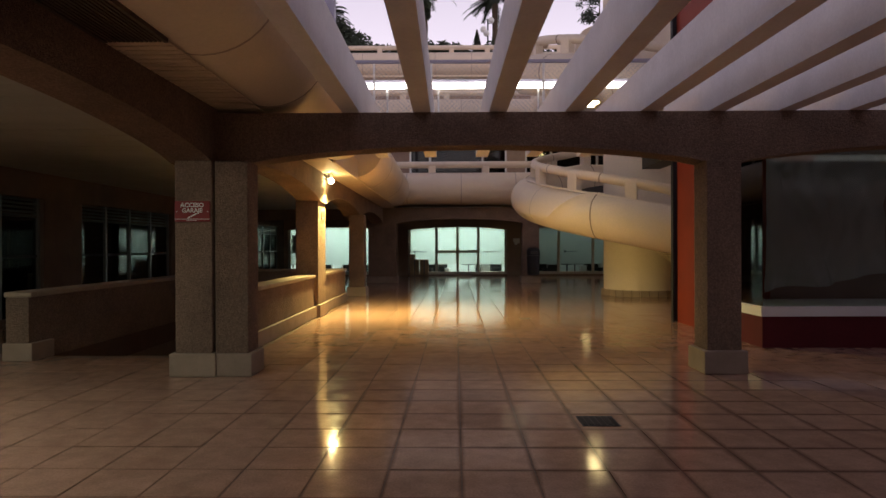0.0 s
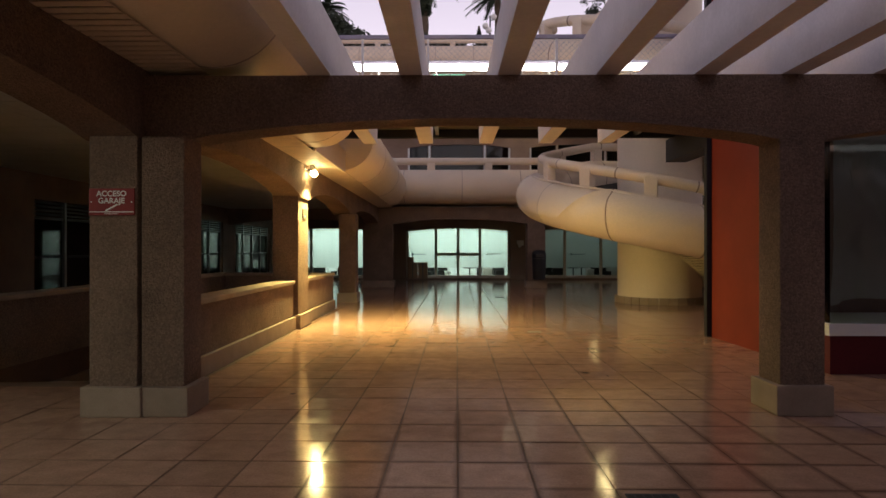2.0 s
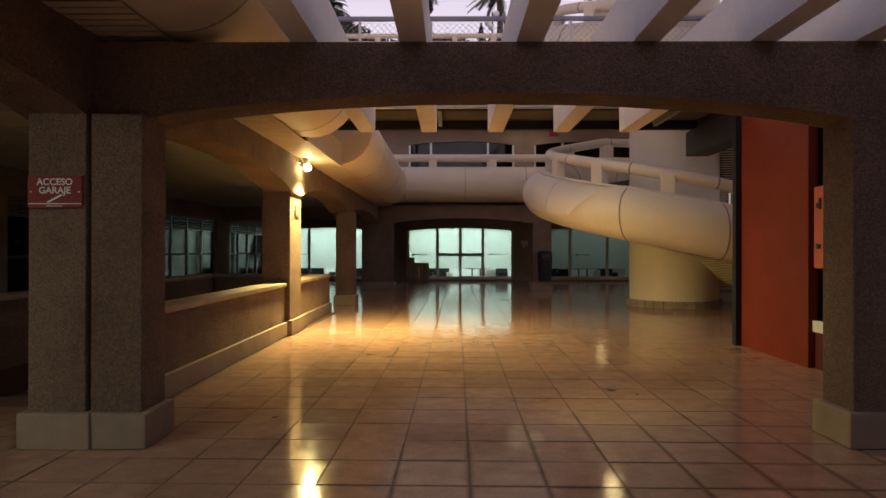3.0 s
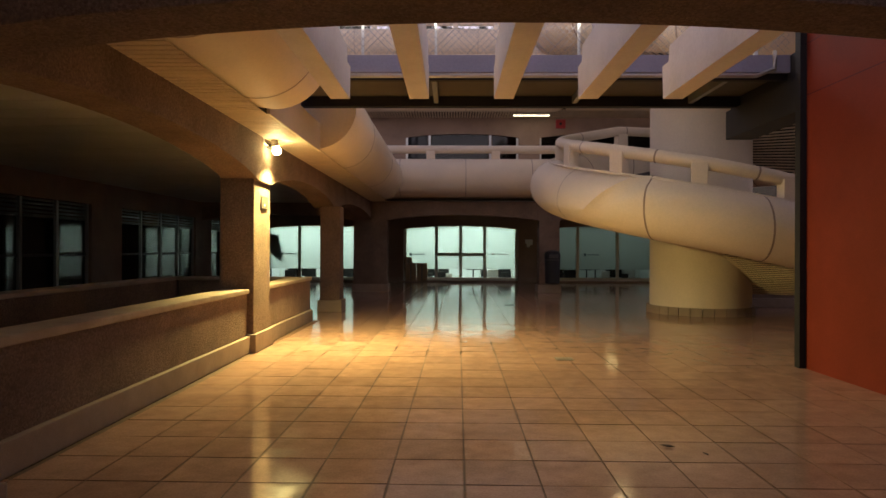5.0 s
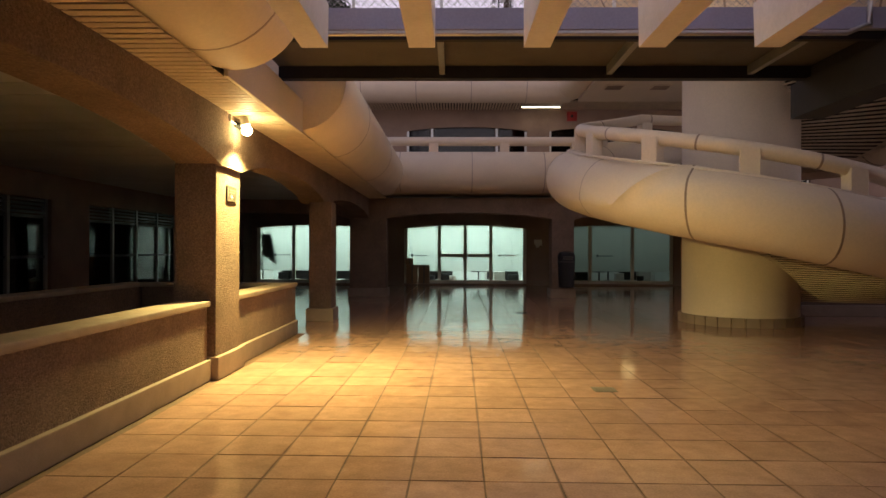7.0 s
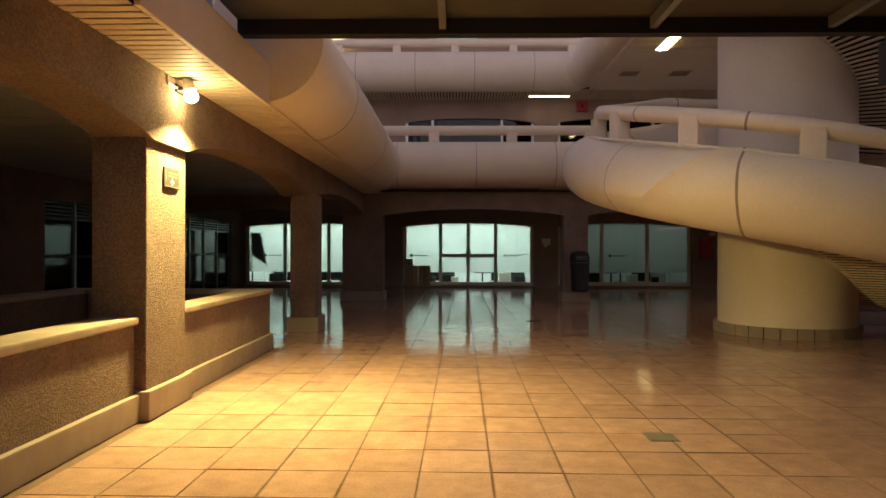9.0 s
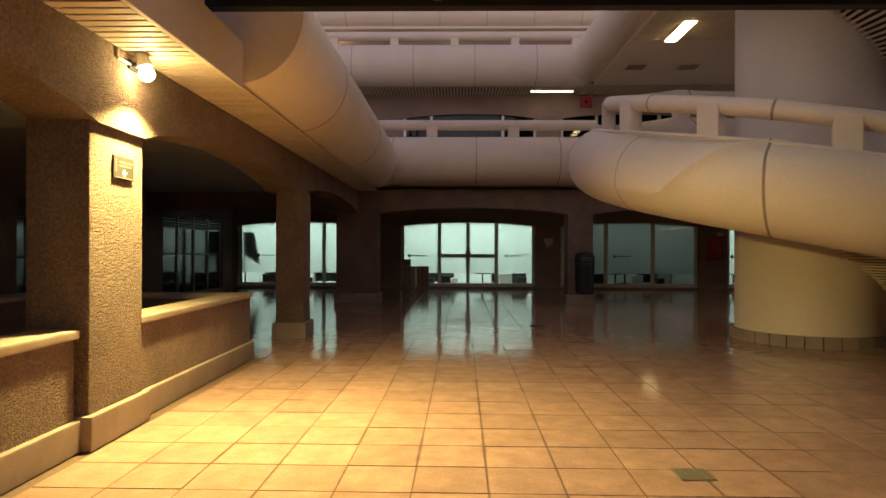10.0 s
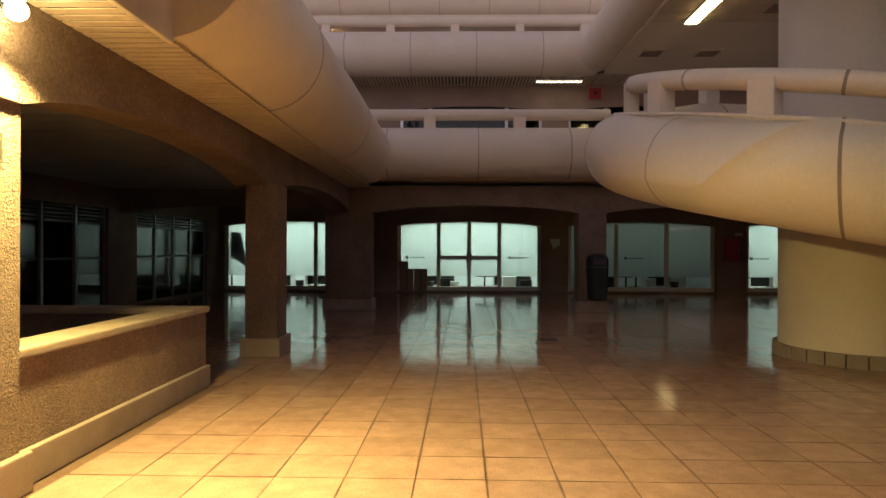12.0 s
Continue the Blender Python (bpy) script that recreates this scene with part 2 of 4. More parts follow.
def finish(name, bm, mat, smooth=False):
    bmesh.ops.recalc_face_normals(bm, faces=bm.faces)
    me = bpy.data.meshes.new(name)
    if smooth:
        for f in bm.faces:
            f.smooth = True
        for e in bm.edges:
            if len(e.link_faces) == 2 and e.calc_face_angle(0) > 0.7:
                e.smooth = False
    bm.to_mesh(me)
    bm.free()
    me.materials.append(mat)
    return me


def part(name, bm, mat, parent, label="", smooth=False):
    ob = new(name, finish(name, bm, mat, smooth))
    ob.parent = parent
    ob.matrix_parent_inverse = parent.matrix_basis.inverted()
    if label:
        tagged(ob, label)
    return ob


def thing(name, place, label, category, group="", kind=""):
    ob = new(name)
    ob.location = place
    ob.empty_display_size = 0.1
    return tagged(ob, label, category, group, kind)


def solid(name, bm, mat, label, category, group="", kind="structure", smooth=False):
    return tagged(new(name, finish(name, bm, mat, smooth)), label, category, group, kind)


def sweep(bm, pts, radius, sides=24, cap=True, squash=1.0):
    """A round bar along pts; radius may be a list."""
    rings = []
    count = len(pts)
    for i, p in enumerate(pts):
        a, b = Vector(pts[max(i - 1, 0)]), Vector(pts[min(i + 1, count - 1)])
        t = (b - a).normalized()
        side = t.cross(Vector((0, 0, 1)))
        side = side.normalized() if side.length > 1e-4 else Vector((1, 0, 0))
        up = side.cross(t).normalized()
        r = radius[i] if isinstance(radius, (list, tuple)) else radius
        rings.append([bm.verts.new(Vector(p) + side * (math.cos(2 * math.pi * k / sides) * r) + up * (math.sin(2 * math.pi * k / sides) * r * squash)) for k in range(sides)])
    for a, b in zip(rings, rings[1:]):
        for k in range(sides):
            bm.faces.new((a[k], a[(k + 1) % sides], b[(k + 1) % sides], b[k]))
    if cap:
        bm.faces.new(rings[0][::-1])
        bm.faces.new(rings[-1])
    return bm


def arch_beam(bm, along, a, b, c0, c1, spring, rise, top, steps=20):
    """A beam between a and b with a segmental arch cut into its underside. along: 'x' or 'y'; c0..c1 its thickness across."""
    def vert(u, c, z):
        return bm.verts.new((u, c, z) if along == "x" else (c, u, z))
    low, high = [], []
    for i in range(steps + 1):
        s = i / steps
        u = a + (b - a) * s
        z = spring + rise * (1 - (2 * s - 1) ** 2) ** 0.8
        low.append((vert(u, c0, z), vert(u, c1, z)))
        high.append((vert(u, c0, top), vert(u, c1, top)))
    for i in range(steps):
        bm.faces.new((low[i][0], low[i + 1][0], low[i + 1][1], low[i][1]))
        bm.faces.new((high[i][0], high[i + 1][0], high[i + 1][1], high[i][1]))
        for k in (0, 1):
            bm.faces.new((low[i][k], low[i + 1][k], high[i + 1][k], high[i][k]))
    for i in (0, steps):
        bm.faces.new((low[i][0], low[i][1], high[i][1], high[i][0]))
    return bm

# ---------------------------------------------------------------- structure
SPRING, RISE, TOP = 2.06, 0.175, 2.57

# garage well between the two parapets is left open
bm = bmesh.new()
for x0, x1, y0, y1 in ((-2.5, 30, -12, 60), (-30, -4.5, -12, 60), (-4.5, -2.5, -12, 7.0), (-4.5, -2.5, 14.3, 60)):
    box(bm, x0, x1, y0, y1, -0.3, -0.0035)
ground = solid("floor", bm, GROUT, "terrace floor of square terracotta tiles with dark joints", "floor")
bm = bmesh.new()
vs = [bm.verts.new(p) for p in ((-4.5, 7.0, -0.02), (-2.5, 7.0, -0.02), (-2.5, 14.3, -1.4), (-4.5, 14.3, -1.4))]
bm.faces.new(vs)
vs2 = [bm.verts.new((v.co.x, v.co.y, v.co.z - 0.2)) for v in vs]
bm.faces.new(vs2[::-1])
for i in range(4):
    bm.faces.new((vs[i], vs2[i], vs2[(i + 1) % 4], vs[(i + 1) % 4]))
solid("ramp", bm, DARKWALL, "dark concrete ramp going down to the garage", "ramp")
bm = bmesh.new()
box(bm, -4.7, -4.503, 7.0, 14.5, -1.8, -0.31)
box(bm, -2.497, -2.3, 7.0, 14.5, -1.8, -0.31)
box(bm, -4.5, -2.5, 14.303, 14.5, -1.8, -0.31)
solid("wall_ramp_well", bm, DARKWALL, "dark walls of the garage ramp well", "wall")


def pillar(x0, x1, y0, y1, top=SPRING, plinth=0.225, grow=0.045, label="square pebble-rendered pillar on a stone plinth"):
    p = thing("pillar", ((x0 + x1) / 2, (y0 + y1) / 2, 0), label, "pillar", "arcade pillars")
    part("shaft", boxed(x0, x1, y0, y1, 0, top + 0.02, 0.012), STUCCO, p)
    part("plinth", boxed(x0 - grow, x1 + grow, y0 - grow, y1 + grow, 0, plinth, 0.012), PLINTH, p, "pale worn stone plinth")
    return p


# left arcade: pillars along y at x about -2.5 to -2.2
pillar(-2.53, -2.17, 5.76, 6.2, label="pebble-rendered pillar with a red sign, worn stone plinth")
pillar(-2.15, -1.83, 5.78, 6.12, plinth=0.22, label="narrow pebble-rendered pillar carrying the pergola beam")
pillar(-2.62, -2.215, 11.05, 11.74, plinth=0.22, label="pebble-rendered pillar lit by a floodlight, with a plaque")
pillar(-2.45, -2.06, 16.1, 16.55)
pillar(-2.62, -2.17, 0.0, 0.5)
pillar(-2.7, -1.72, 22.1, 22.6)
pillar(2.66, 3.24, 21.95, 22.5, label="pebble-rendered pillar with a dark bin fixed to it")
pillar(2.62, 2.955, 5.86, 6.2, label="free-standing pebble-rendered pillar under the pergola beam")
pillar(7.6, 8.1, 22.0, 22.5)

AX0, AX1 = -2.6, -2.18
for i, (a, b) in enumerate(((-5.4, 0.05), (0.45, 5.85), (6.15, 11.1), (11.7, 16.15), (16.5, 22.2))):
    bm = arch_beam(bmesh.new(), "y", a, b, AX0, AX1, SPRING, 0.23, 2.62)
    solid("beam", bm, STUCCO, "arched pebble-rendered arcade beam", "beam", "arcade beams", smooth=False)
for a, b in ((0.05, 0.45), (5.85, 6.15), (11.1, 11.7), (16.15, 16.5), (22.2, 22.6)):
    solid("beam", boxed(AX0, AX1, a, b, SPRING, 2.62), STUCCO, "pebble-rendered beam head over a pillar", "beam", "arcade beams")

# pergola cross beam
PX0, PX1 = 5.89, 6.22
for a, b in ((-1.9, 2.68), (2.95, 7.6)):
    solid("beam", arch_beam(bmesh.new(), "x", a, b, PX0, PX1, SPRING, RISE, 2.56), STUCCO, "arched pebble-rendered beam carrying the pergola", "beam")
for a, b in ((-2.18, -1.9), (2.68, 2.95)):
    solid("beam", boxed(a, b, PX0, PX1, SPRING, 2.56), STUCCO, "pebble-rendered beam head over a pillar", "beam")

# back arcade along x at y about 22
for a, b in ((-7.1, -2.6), (-1.8, 2.72), (3.18, 7.65), (8.05, 13)):
    solid("beam", arch_beam(bmesh.new(), "x", a, b, 22.05, 22.45, SPRING, RISE, 2.62), STUCCO, "arched pebble-rendered arcade beam", "beam", "arcade beams")
for a, b in ((-2.6, -1.8), (2.72, 3.18), (7.65, 8.05)):
    solid("beam", boxed(a, b, 22.05, 22.45, SPRING, 2.62), STUCCO, "pebble-rendered beam head over a pillar", "beam", "arcade beams")

# ceilings
bm = bmesh.new()
box(bm, -7.3, AX0, -12, 28, 2.6, 2.7)
rows = random.Random(2)
for i in range(76):
    y = -2 + i * 0.4
    x = -7.1
    while x < AX0 - 0.1:
        e = min(x + rows.uniform(1.2, 2.2), AX0 - 0.003)
        box(bm, x + 0.004, e, y + 0.003, y + rows.choice((0.396, 0.397, 0.38)), 2.575, 2.598)
        x = e
solid("ceiling_gallery", bm, CEILING, "grey boarded ceiling of the side gallery", "ceiling")
solid("ceiling_back", boxed(AX0, 14, 22.453, 28, 2.6, 2.7), CEILING, "grey ceiling of the rear gallery", "ceiling")
# solid sheet, its near-black colour stands for shade between the slats
solid("ceiling_void", boxed(AX1, -1.74, -8, 22.05, 2.64, 2.72), GAP_SHADE, "near-black sheet painted as the shade above the soffit slats", "ceiling")
bm = bmesh.new()
for i in range(182):
    y = 3.83 + i * 0.1
    box(bm, AX1 + 0.003, -1.745 if y < 12.4 else -1.7, y, y + 0.074, 2.605, 2.612)
solid("ceiling_soffit", bm, SOFFIT, "slatted cream soffit under the tubular balcony", "ceiling")
grille = thing("soffit_grille", (-1.96, 1.0, 2.6), "long dark brown ventilation grille in the soffit", "grille")
part("frame", box(boxed(AX1 + 0.003, AX1 + 0.03, -1.5, 3.825, 2.598, 2.63), -1.77, -1.745, -1.5, 3.825, 2.598, 2.63), BRONZE, grille)
for k in range(12):
    x = AX1 + 0.045 + k * 0.03
    part("slat", boxed(x, x + 0.014, -1.5, 3.825, 2.602, 2.625), BRONZE, grille)

# walls
WX, WY = -7.1, 27.8


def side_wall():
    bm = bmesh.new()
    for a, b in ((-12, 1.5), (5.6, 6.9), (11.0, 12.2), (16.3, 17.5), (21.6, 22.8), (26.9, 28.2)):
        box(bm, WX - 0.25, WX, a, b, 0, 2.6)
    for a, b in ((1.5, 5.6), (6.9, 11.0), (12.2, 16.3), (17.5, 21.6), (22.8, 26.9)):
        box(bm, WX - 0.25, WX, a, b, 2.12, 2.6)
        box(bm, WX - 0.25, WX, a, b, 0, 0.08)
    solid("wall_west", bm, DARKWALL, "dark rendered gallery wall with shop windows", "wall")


side_wall()
OPEN = ((-6.95, -2.75), (-1.68, 2.66), (3.45, 7.85), (8.75, 12.6))
bm = bmesh.new()
edges = [-7.35] + [e for o in OPEN for e in o] + [14]
for i in range(0, len(edges), 2):
    box(bm, edges[i], edges[i + 1], WY, WY + 0.25, 0, 2.6)
for a, b in OPEN:
    arch_beam(bm, "x", a, b, WY, WY + 0.25, 2.0, 0.13, 2.6)
    box(bm, a, b, WY, WY + 0.25, -0.02, 0.05)
solid("wall_north", bm, WALL, "dark brown rendered rear wall with arched shop openings", "wall")

# offices behind the rear wall
bm = bmesh.new()
for a, b in ((-7.35, -2.3), (-2.18, 3.1), (3.2, 8.3), (8.4, 14)):
    box(bm, a, b, WY + 3.5, WY + 3.6, 0, 2.7)
    box(bm, a - 0.06, a + 0.04, WY + 0.25, WY + 3.5, 0, 2.7)
    box(bm, b - 0.04, b + 0.06, WY + 0.25, WY + 3.5, 0, 2.7)
solid("wall_office", bm, ROOMWALL, "white painted office walls", "wall")
solid("ceiling_office", boxed(-7.4, 14, WY + 0.25, WY + 3.6, 2.7, 2.8), ROOMWALL, "white office ceiling", "ceiling")
for a, b, p in ((-7.35, -2.3, 155), (-2.18, 3.1, 170), (3.2, 8.3, 13), (8.4, 14, 160)):
    lamp("office_glow", "AREA", look(((a + b) / 2, WY + 1.5, 2.66), ((a + b) / 2, WY + 1.45, 0)), p, COOL, (b - a) * 0.8, 1.2)

# upper storeys, each set back
UP = ((-6.95, -2.75), (-1.6, 2.66), (3.45, 7.85), (8.75, 12.6))
bm = bmesh.new()
edges = [-8] + [e for o in UP for e in o] + [16]
for i in range(0, len(edges), 2):
    box(bm, edges[i], edges[i + 1], WY, WY + 0.25, 2.8, 6.25)
for a, b in UP:
    arch_beam(bm, "x", a, b, WY, WY + 0.25, 5.45, 0.15, 6.25)
solid("wall_upper_1", bm, WALL, "brown rendered first-floor wall with arched windows", "wall")
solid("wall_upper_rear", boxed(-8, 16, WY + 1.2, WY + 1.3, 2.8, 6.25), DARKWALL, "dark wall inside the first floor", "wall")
# same painted shade behind the upper slats
solid("ceiling_void_upper", boxed(-8, 16, 26.5, WY, 6.255, 6.3), GAP_SHADE, "near-black sheet painted as the shade above the soffit slats", "ceiling")
bm = bmesh.new()
for i in range(200):
    x = -7 + i * 0.1
    box(bm, x, x + 0.06, 26.5, WY - 0.003, 6.2, 6.248)
solid("ceiling_upper", bm, SOFFIT, "slatted cream soffit under the upper balcony", "ceiling")
bm = bmesh.new()
for i in range(50):
    box(bm, 4.22, 16, 17.32 + i * 0.1, 17.4 + i * 0.1, 6.176, 6.196)
solid("ceiling_upper_slats", bm, SOFFIT, "cream boards across the soffit of the upper landing", "ceiling")
solid("ceiling_upper_east", boxed(4.2, 16, 17.3, 26.497, 6.2, 6.3), TUBE, "cream soffit of the upper east landing", "ceiling")
solid("wall_upper_2", boxed(-8, 16, 33, 33.3, 6.45, 9.84), WALL, "brown rendered wall of the second floor", "wall")
solid("floor_upper", boxed(-8, 16, 26.9, 33, 6.303, 6.45), TUBE, "cream upper terrace slab", "floor")
solid("floor_top", boxed(-8, 16, 32.2, 46, 9.84, 9.98), TUBE, "cream top terrace slab", "floor")

# ---------------------------------------------------------------- tubular balconies


def tube_run(pts, r, joints, label, rail=True, rail_posts=(), rail_r=0.115, lift=0.27):
    """A tubular parapet along straight pts with joint grooves at the given points and a round rail on posts."""
    t = thing("balcony_parapet", pts[0], label, "balcony")
    part("tube", sweep(bmesh.new(), pts, r, 40), TUBE, t, smooth=True)
    for p, d in joints:
        d = Vector(d).normalized() * 0.012
        part("joint", sweep(bmesh.new(), [Vector(p) - d, Vector(p) + d], r + 0.003, 40), TUBE_SEAM, t, smooth=True)
    if rail:
        up = Vector((0, 0, r + lift))
        part("rail", sweep(bmesh.new(), [Vector(p) + up for p in pts], rail_r, 20), TUBE, t, smooth=True)
        for x, y, z in rail_posts:
            part("post", boxed(x - 0.12, x + 0.12, y - 0.1, y + 0.1, z + r - 0.06, z + r + lift, 0.015), TUBE, t)
    return t


ZB = 3.25
R = 0.52
XL = -1.74
joints = [((-1.29 + 1.82 * k, 21.55, ZB), (1, 0, 0)) for k in range(3)]
tube_run([(-1.74, 21.55, ZB), (3.2, 21.55, ZB)], R, joints, "cream tubular balcony parapet with joints and a round rail", rail_posts=[(-0.45 + 1.82 * k, 21.55, ZB) for k in range(3)])
tube_run([(-1.78, 12.42, 3.22), (-1.78, 21.6, 3.22)], 0.58, [((-1.78, 14.6, 3.22), (0, 1, 0)), ((-1.78, 18.0, 3.22), (0, 1, 0))], "cream tubular balcony parapet over the arcade", rail=False)
t = thing("balcony_parapet", (-1.65, 0, 2.7), "cream tubular balcony parapet ending at the footbridge", "balcony")
part("tube", sweep(bmesh.new(), [(-1.65, -8, 3.2), (-1.65, 9.72, 3.2), (-1.65, 9.9, 3.2)], [0.58, 0.58, 0.55], 40), TUBE, t, smooth=True)
for y in (9.3, 7.59, 5.88, 4.17, 2.46, 0.75):
    part("joint", sweep(bmesh.new(), [(-1.65, y - 0.01, 3.2), (-1.65, y + 0.01, 3.2)], 0.583, 40), TUBE_SEAM, t, smooth=True)
solid("trim_balcony_edge", boxed(-1.738, -1.7, 9.9, 12.42, 2.6, 2.99, 0.008), TUBE, "cream fascia board of the balcony edge", "fascia")
solid("floor_balcony_west", boxed(-7.3, -1.742, -8, 21.5, 2.73, 2.8), TUBE, "cream balcony slab over the side gallery", "floor")
solid("floor_balcony_north", boxed(-7.3, 7, 21.6, WY, 2.73, 2.8), TUBE, "cream balcony slab over the rear gallery", "floor")

ZU = 6.8
tube_run([(-9, 26.6, ZU), (3.95, 26.6, ZU)], 0.61, [((-3.0 + 1.82 * k, 26.6, ZU), (1, 0, 0)) for k in range(4)], "cream tubular parapet of the upper balcony", rail_posts=[(-3.6 + 1.82 * k, 26.6, ZU) for k in range(5)], rail_r=0.13, lift=0.29)
tube_run([(3.95, 26.6, ZU), (4.2, 17.5, ZU)], 0.55, [], "cream tubular parapet turning along the upper landing", rail=False)
tube_run([(-12, 32.4, 10.5), (14, 32.4, 10.5)], 0.6, [((-6 + 1.82 * k, 32.4, 10.5), (1, 0, 0)) for k in range(9)], "cream tubular parapet of the top terrace", rail_posts=[(-7 + 1.82 * k, 32.4, 10.5) for k in range(10)])

# ---------------------------------------------------------------- spiral ramp
CX, CY = 5.11, 16.39


def helix(a, radius, dz=0.0):
    z = 2.6 - 0.0104 * (max(a, 110) - 169) + 0.0122 * max(0, 22 - a)
    return (CX + radius * math.cos(radians(a)), CY + radius * math.sin(radians(a)), z + dz)


def angles(a, b, step=4):
    n = int(abs(b - a) / step) + 1
    return [a + (b - a) * i / n for i in range(n + 1)]


ramp = thing("spiral_ramp", (CX, CY, 0), "cream spiral ramp with a bulging tubular parapet round a column", "ramp")
A0, A1 = 345, -215


def folded(stops, r, top=104, flat=10, rest=40):
    """Round section whose upper outer face flattens into a fold that climbs to the lip and dies out at the nose."""
    bm = bmesh.new()
    rings, marks = [], []
    for a in stops:
        low = min(max(-24 + (a - 215) * 5.25, -24), 84)
        give = 0.45 * min(max((a - 183) / 28, 0), 1) * (1 if a < 262 else 0)
        ends = [(math.cos(radians(f)), math.sin(radians(f))) for f in (low, top)]
        ridge = 0.066 * min(max((a - 211) / 17, 0), 1) * min(max((243 - a) / 6, 0), 1)
        row = []
        for k in range(flat):
            s = k / (flat - 1)
            f = radians(low + (top - low) * s)
            u = [(1 - give) * c + give * (ends[0][i] + (ends[1][i] - ends[0][i]) * s) for i, c in enumerate((math.cos(f), math.sin(f)))]
            swell = 1 + ridge * math.exp(-((math.degrees(f) - low) / 22) ** 2)
            row.append((u[0] * swell, u[1] * swell))
        for k in range(1, rest):
            f = radians(top + (360 - top + low) * k / rest)
            swell = 1 - 0.8 * ridge * math.exp(-((360 + low - math.degrees(f) - 22) / 16) ** 2)
            row.append((swell * math.cos(f), swell * math.sin(f)))
        rings.append([bm.verts.new(helix(a, 2.86 + r * u, r * v)) for u, v in row])
        marks.append(221 < a < 238)
    for p, q in zip(rings, rings[1:]):
        for k in range(len(p)):
            bm.faces.new((p[k], p[(k + 1) % len(p)], q[(k + 1) % len(p)], q[k]))
    bm.faces.new(rings[0])
    bm.faces.new(rings[-1])
    return bm, len(rings[0]), marks


bm, size, marks = folded(angles(A0, A1, 2), 0.51)
ob = part("parapet", bm, TUBE, ramp, smooth=True)
crease = {(i * size, (i + 1) * size) for i, m in enumerate(marks[:-1]) if m}
for e in ob.data.edges:
    if tuple(sorted(e.vertices)) in crease:
        e.use_edge_sharp = True
part("rail", sweep(bmesh.new(), [helix(a, 2.74, 0.88) for a in angles(A0, A1)], 0.11, 16), TUBE, ramp, smooth=True)
for k in range(16):
    a = 267 + 32 * 2 - 32 * k
    part("rail_joint", sweep(bmesh.new(), [helix(a - 0.3, 2.74, 0.88), helix(a + 0.3, 2.74, 0.88)], 0.1125, 16), TUBE_JOINT if a != 203 else TUBE_SEAM, ramp, smooth=True)
    half = 0.1 if a == 203 else 0.25
    part("joint", folded((a + half, a - half), 0.513)[0], TUBE_SEAM if a == 203 else TUBE_JOINT, ramp, smooth=True)
for k in range(20):
    a = 333 - 28 * k
    p = boxed(-0.1, 0.1, -0.13, 0.13, -0.2, 0.24, 0.015)
    x, y, z = helix(a, 2.76, 0.64)
    bmesh.ops.transform(p, matrix=Matrix.Translation((x, y, z)) @ Matrix.Rotation(radians(a), 4, "Z"), verts=p.verts)
    part("post", p, TUBE, ramp)
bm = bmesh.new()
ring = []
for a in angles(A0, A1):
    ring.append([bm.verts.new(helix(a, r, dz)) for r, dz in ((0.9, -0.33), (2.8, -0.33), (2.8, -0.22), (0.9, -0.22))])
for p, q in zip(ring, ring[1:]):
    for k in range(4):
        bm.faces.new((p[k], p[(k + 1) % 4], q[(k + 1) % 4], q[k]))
# slab coloured near-black so the gaps between slats look shaded
part("deck", bm, GAP_SHADE, ramp, "ramp slab painted near-black as the shade above the slats")
for i in range(154):
    a = 343 - 3.6 * i
    q = [helix(a, 0.95, -0.41), helix(a - 1.3, 0.95, -0.41), helix(a - 1.3, 2.62, -0.41), helix(a, 2.62, -0.41)]
    bm = bmesh.new()
    lo = [bm.verts.new(v) for v in q]
    hi = [bm.verts.new((v[0], v[1], v[2] + 0.012)) for v in q]
    bm.faces.new(lo)
    for k in range(4):
        bm.faces.new((lo[k], lo[(k + 1) % 4], hi[(k + 1) % 4], hi[k]))
    part("slat", bm, SOFFIT, ramp)
part("lip", sweep(bmesh.new(), [helix(a, 2.98, 0.495) for a in angles(A0, A1)], 0.022, 8), TUBE, ramp, smooth=True)
col = thing("column", (CX, CY, 0), "thick round cream column with a tiled base ring", "column")
part("shaft", sweep(bmesh.new(), [(CX, CY, 0), (CX, CY, 9.5)], 0.955, 64), TUBE, col, smooth=True)
for k in range(30):
    a0, a1 = radians(k * 12 + 0.4), radians(k * 12 + 11.6)
    bm = bmesh.new()
    q = [(CX + r * math.cos(a), CY + r * math.sin(a)) for r, a in ((0.95, a0), (1.02, a0), (1.02, a1), (0.95, a1))]
    lo = [bm.verts.new((*v, 0)) for v in q]
    hi = [bm.verts.new((*v, 0.15)) for v in q]
    bm.faces.new(hi)
    for i in range(4):
        bm.faces.new((lo[i], lo[(i + 1) % 4], hi[(i + 1) % 4], hi[i]))
    part("tile", bm, PLINTH, col)

# ---------------------------------------------------------------- footbridge
bridge = thing("footbridge", (1, 11.5, 3.2), "dark steel footbridge with wire mesh rails and a light bar", "footbridge")
BX0, BX1 = -1.9, 4.0
part("deck", boxed(BX0, BX1, 10.86, 12.2, 3.3, 3.42), DECK, bridge, "weathered deck plate")
part("fascia", boxed(BX0, BX1, 10.8, 10.857, 3.27, 3.47, 0.006), FASCIA, bridge, "lilac-grey painted edge beam")
part("girder", boxed(BX0, BX1, 12.08, 12.2, 3.16, 3.298, 0.006), STEEL, bridge)
part("girder", boxed(BX0, BX1, 10.87, 10.95, 3.2, 3.298, 0.006), STEEL, bridge)
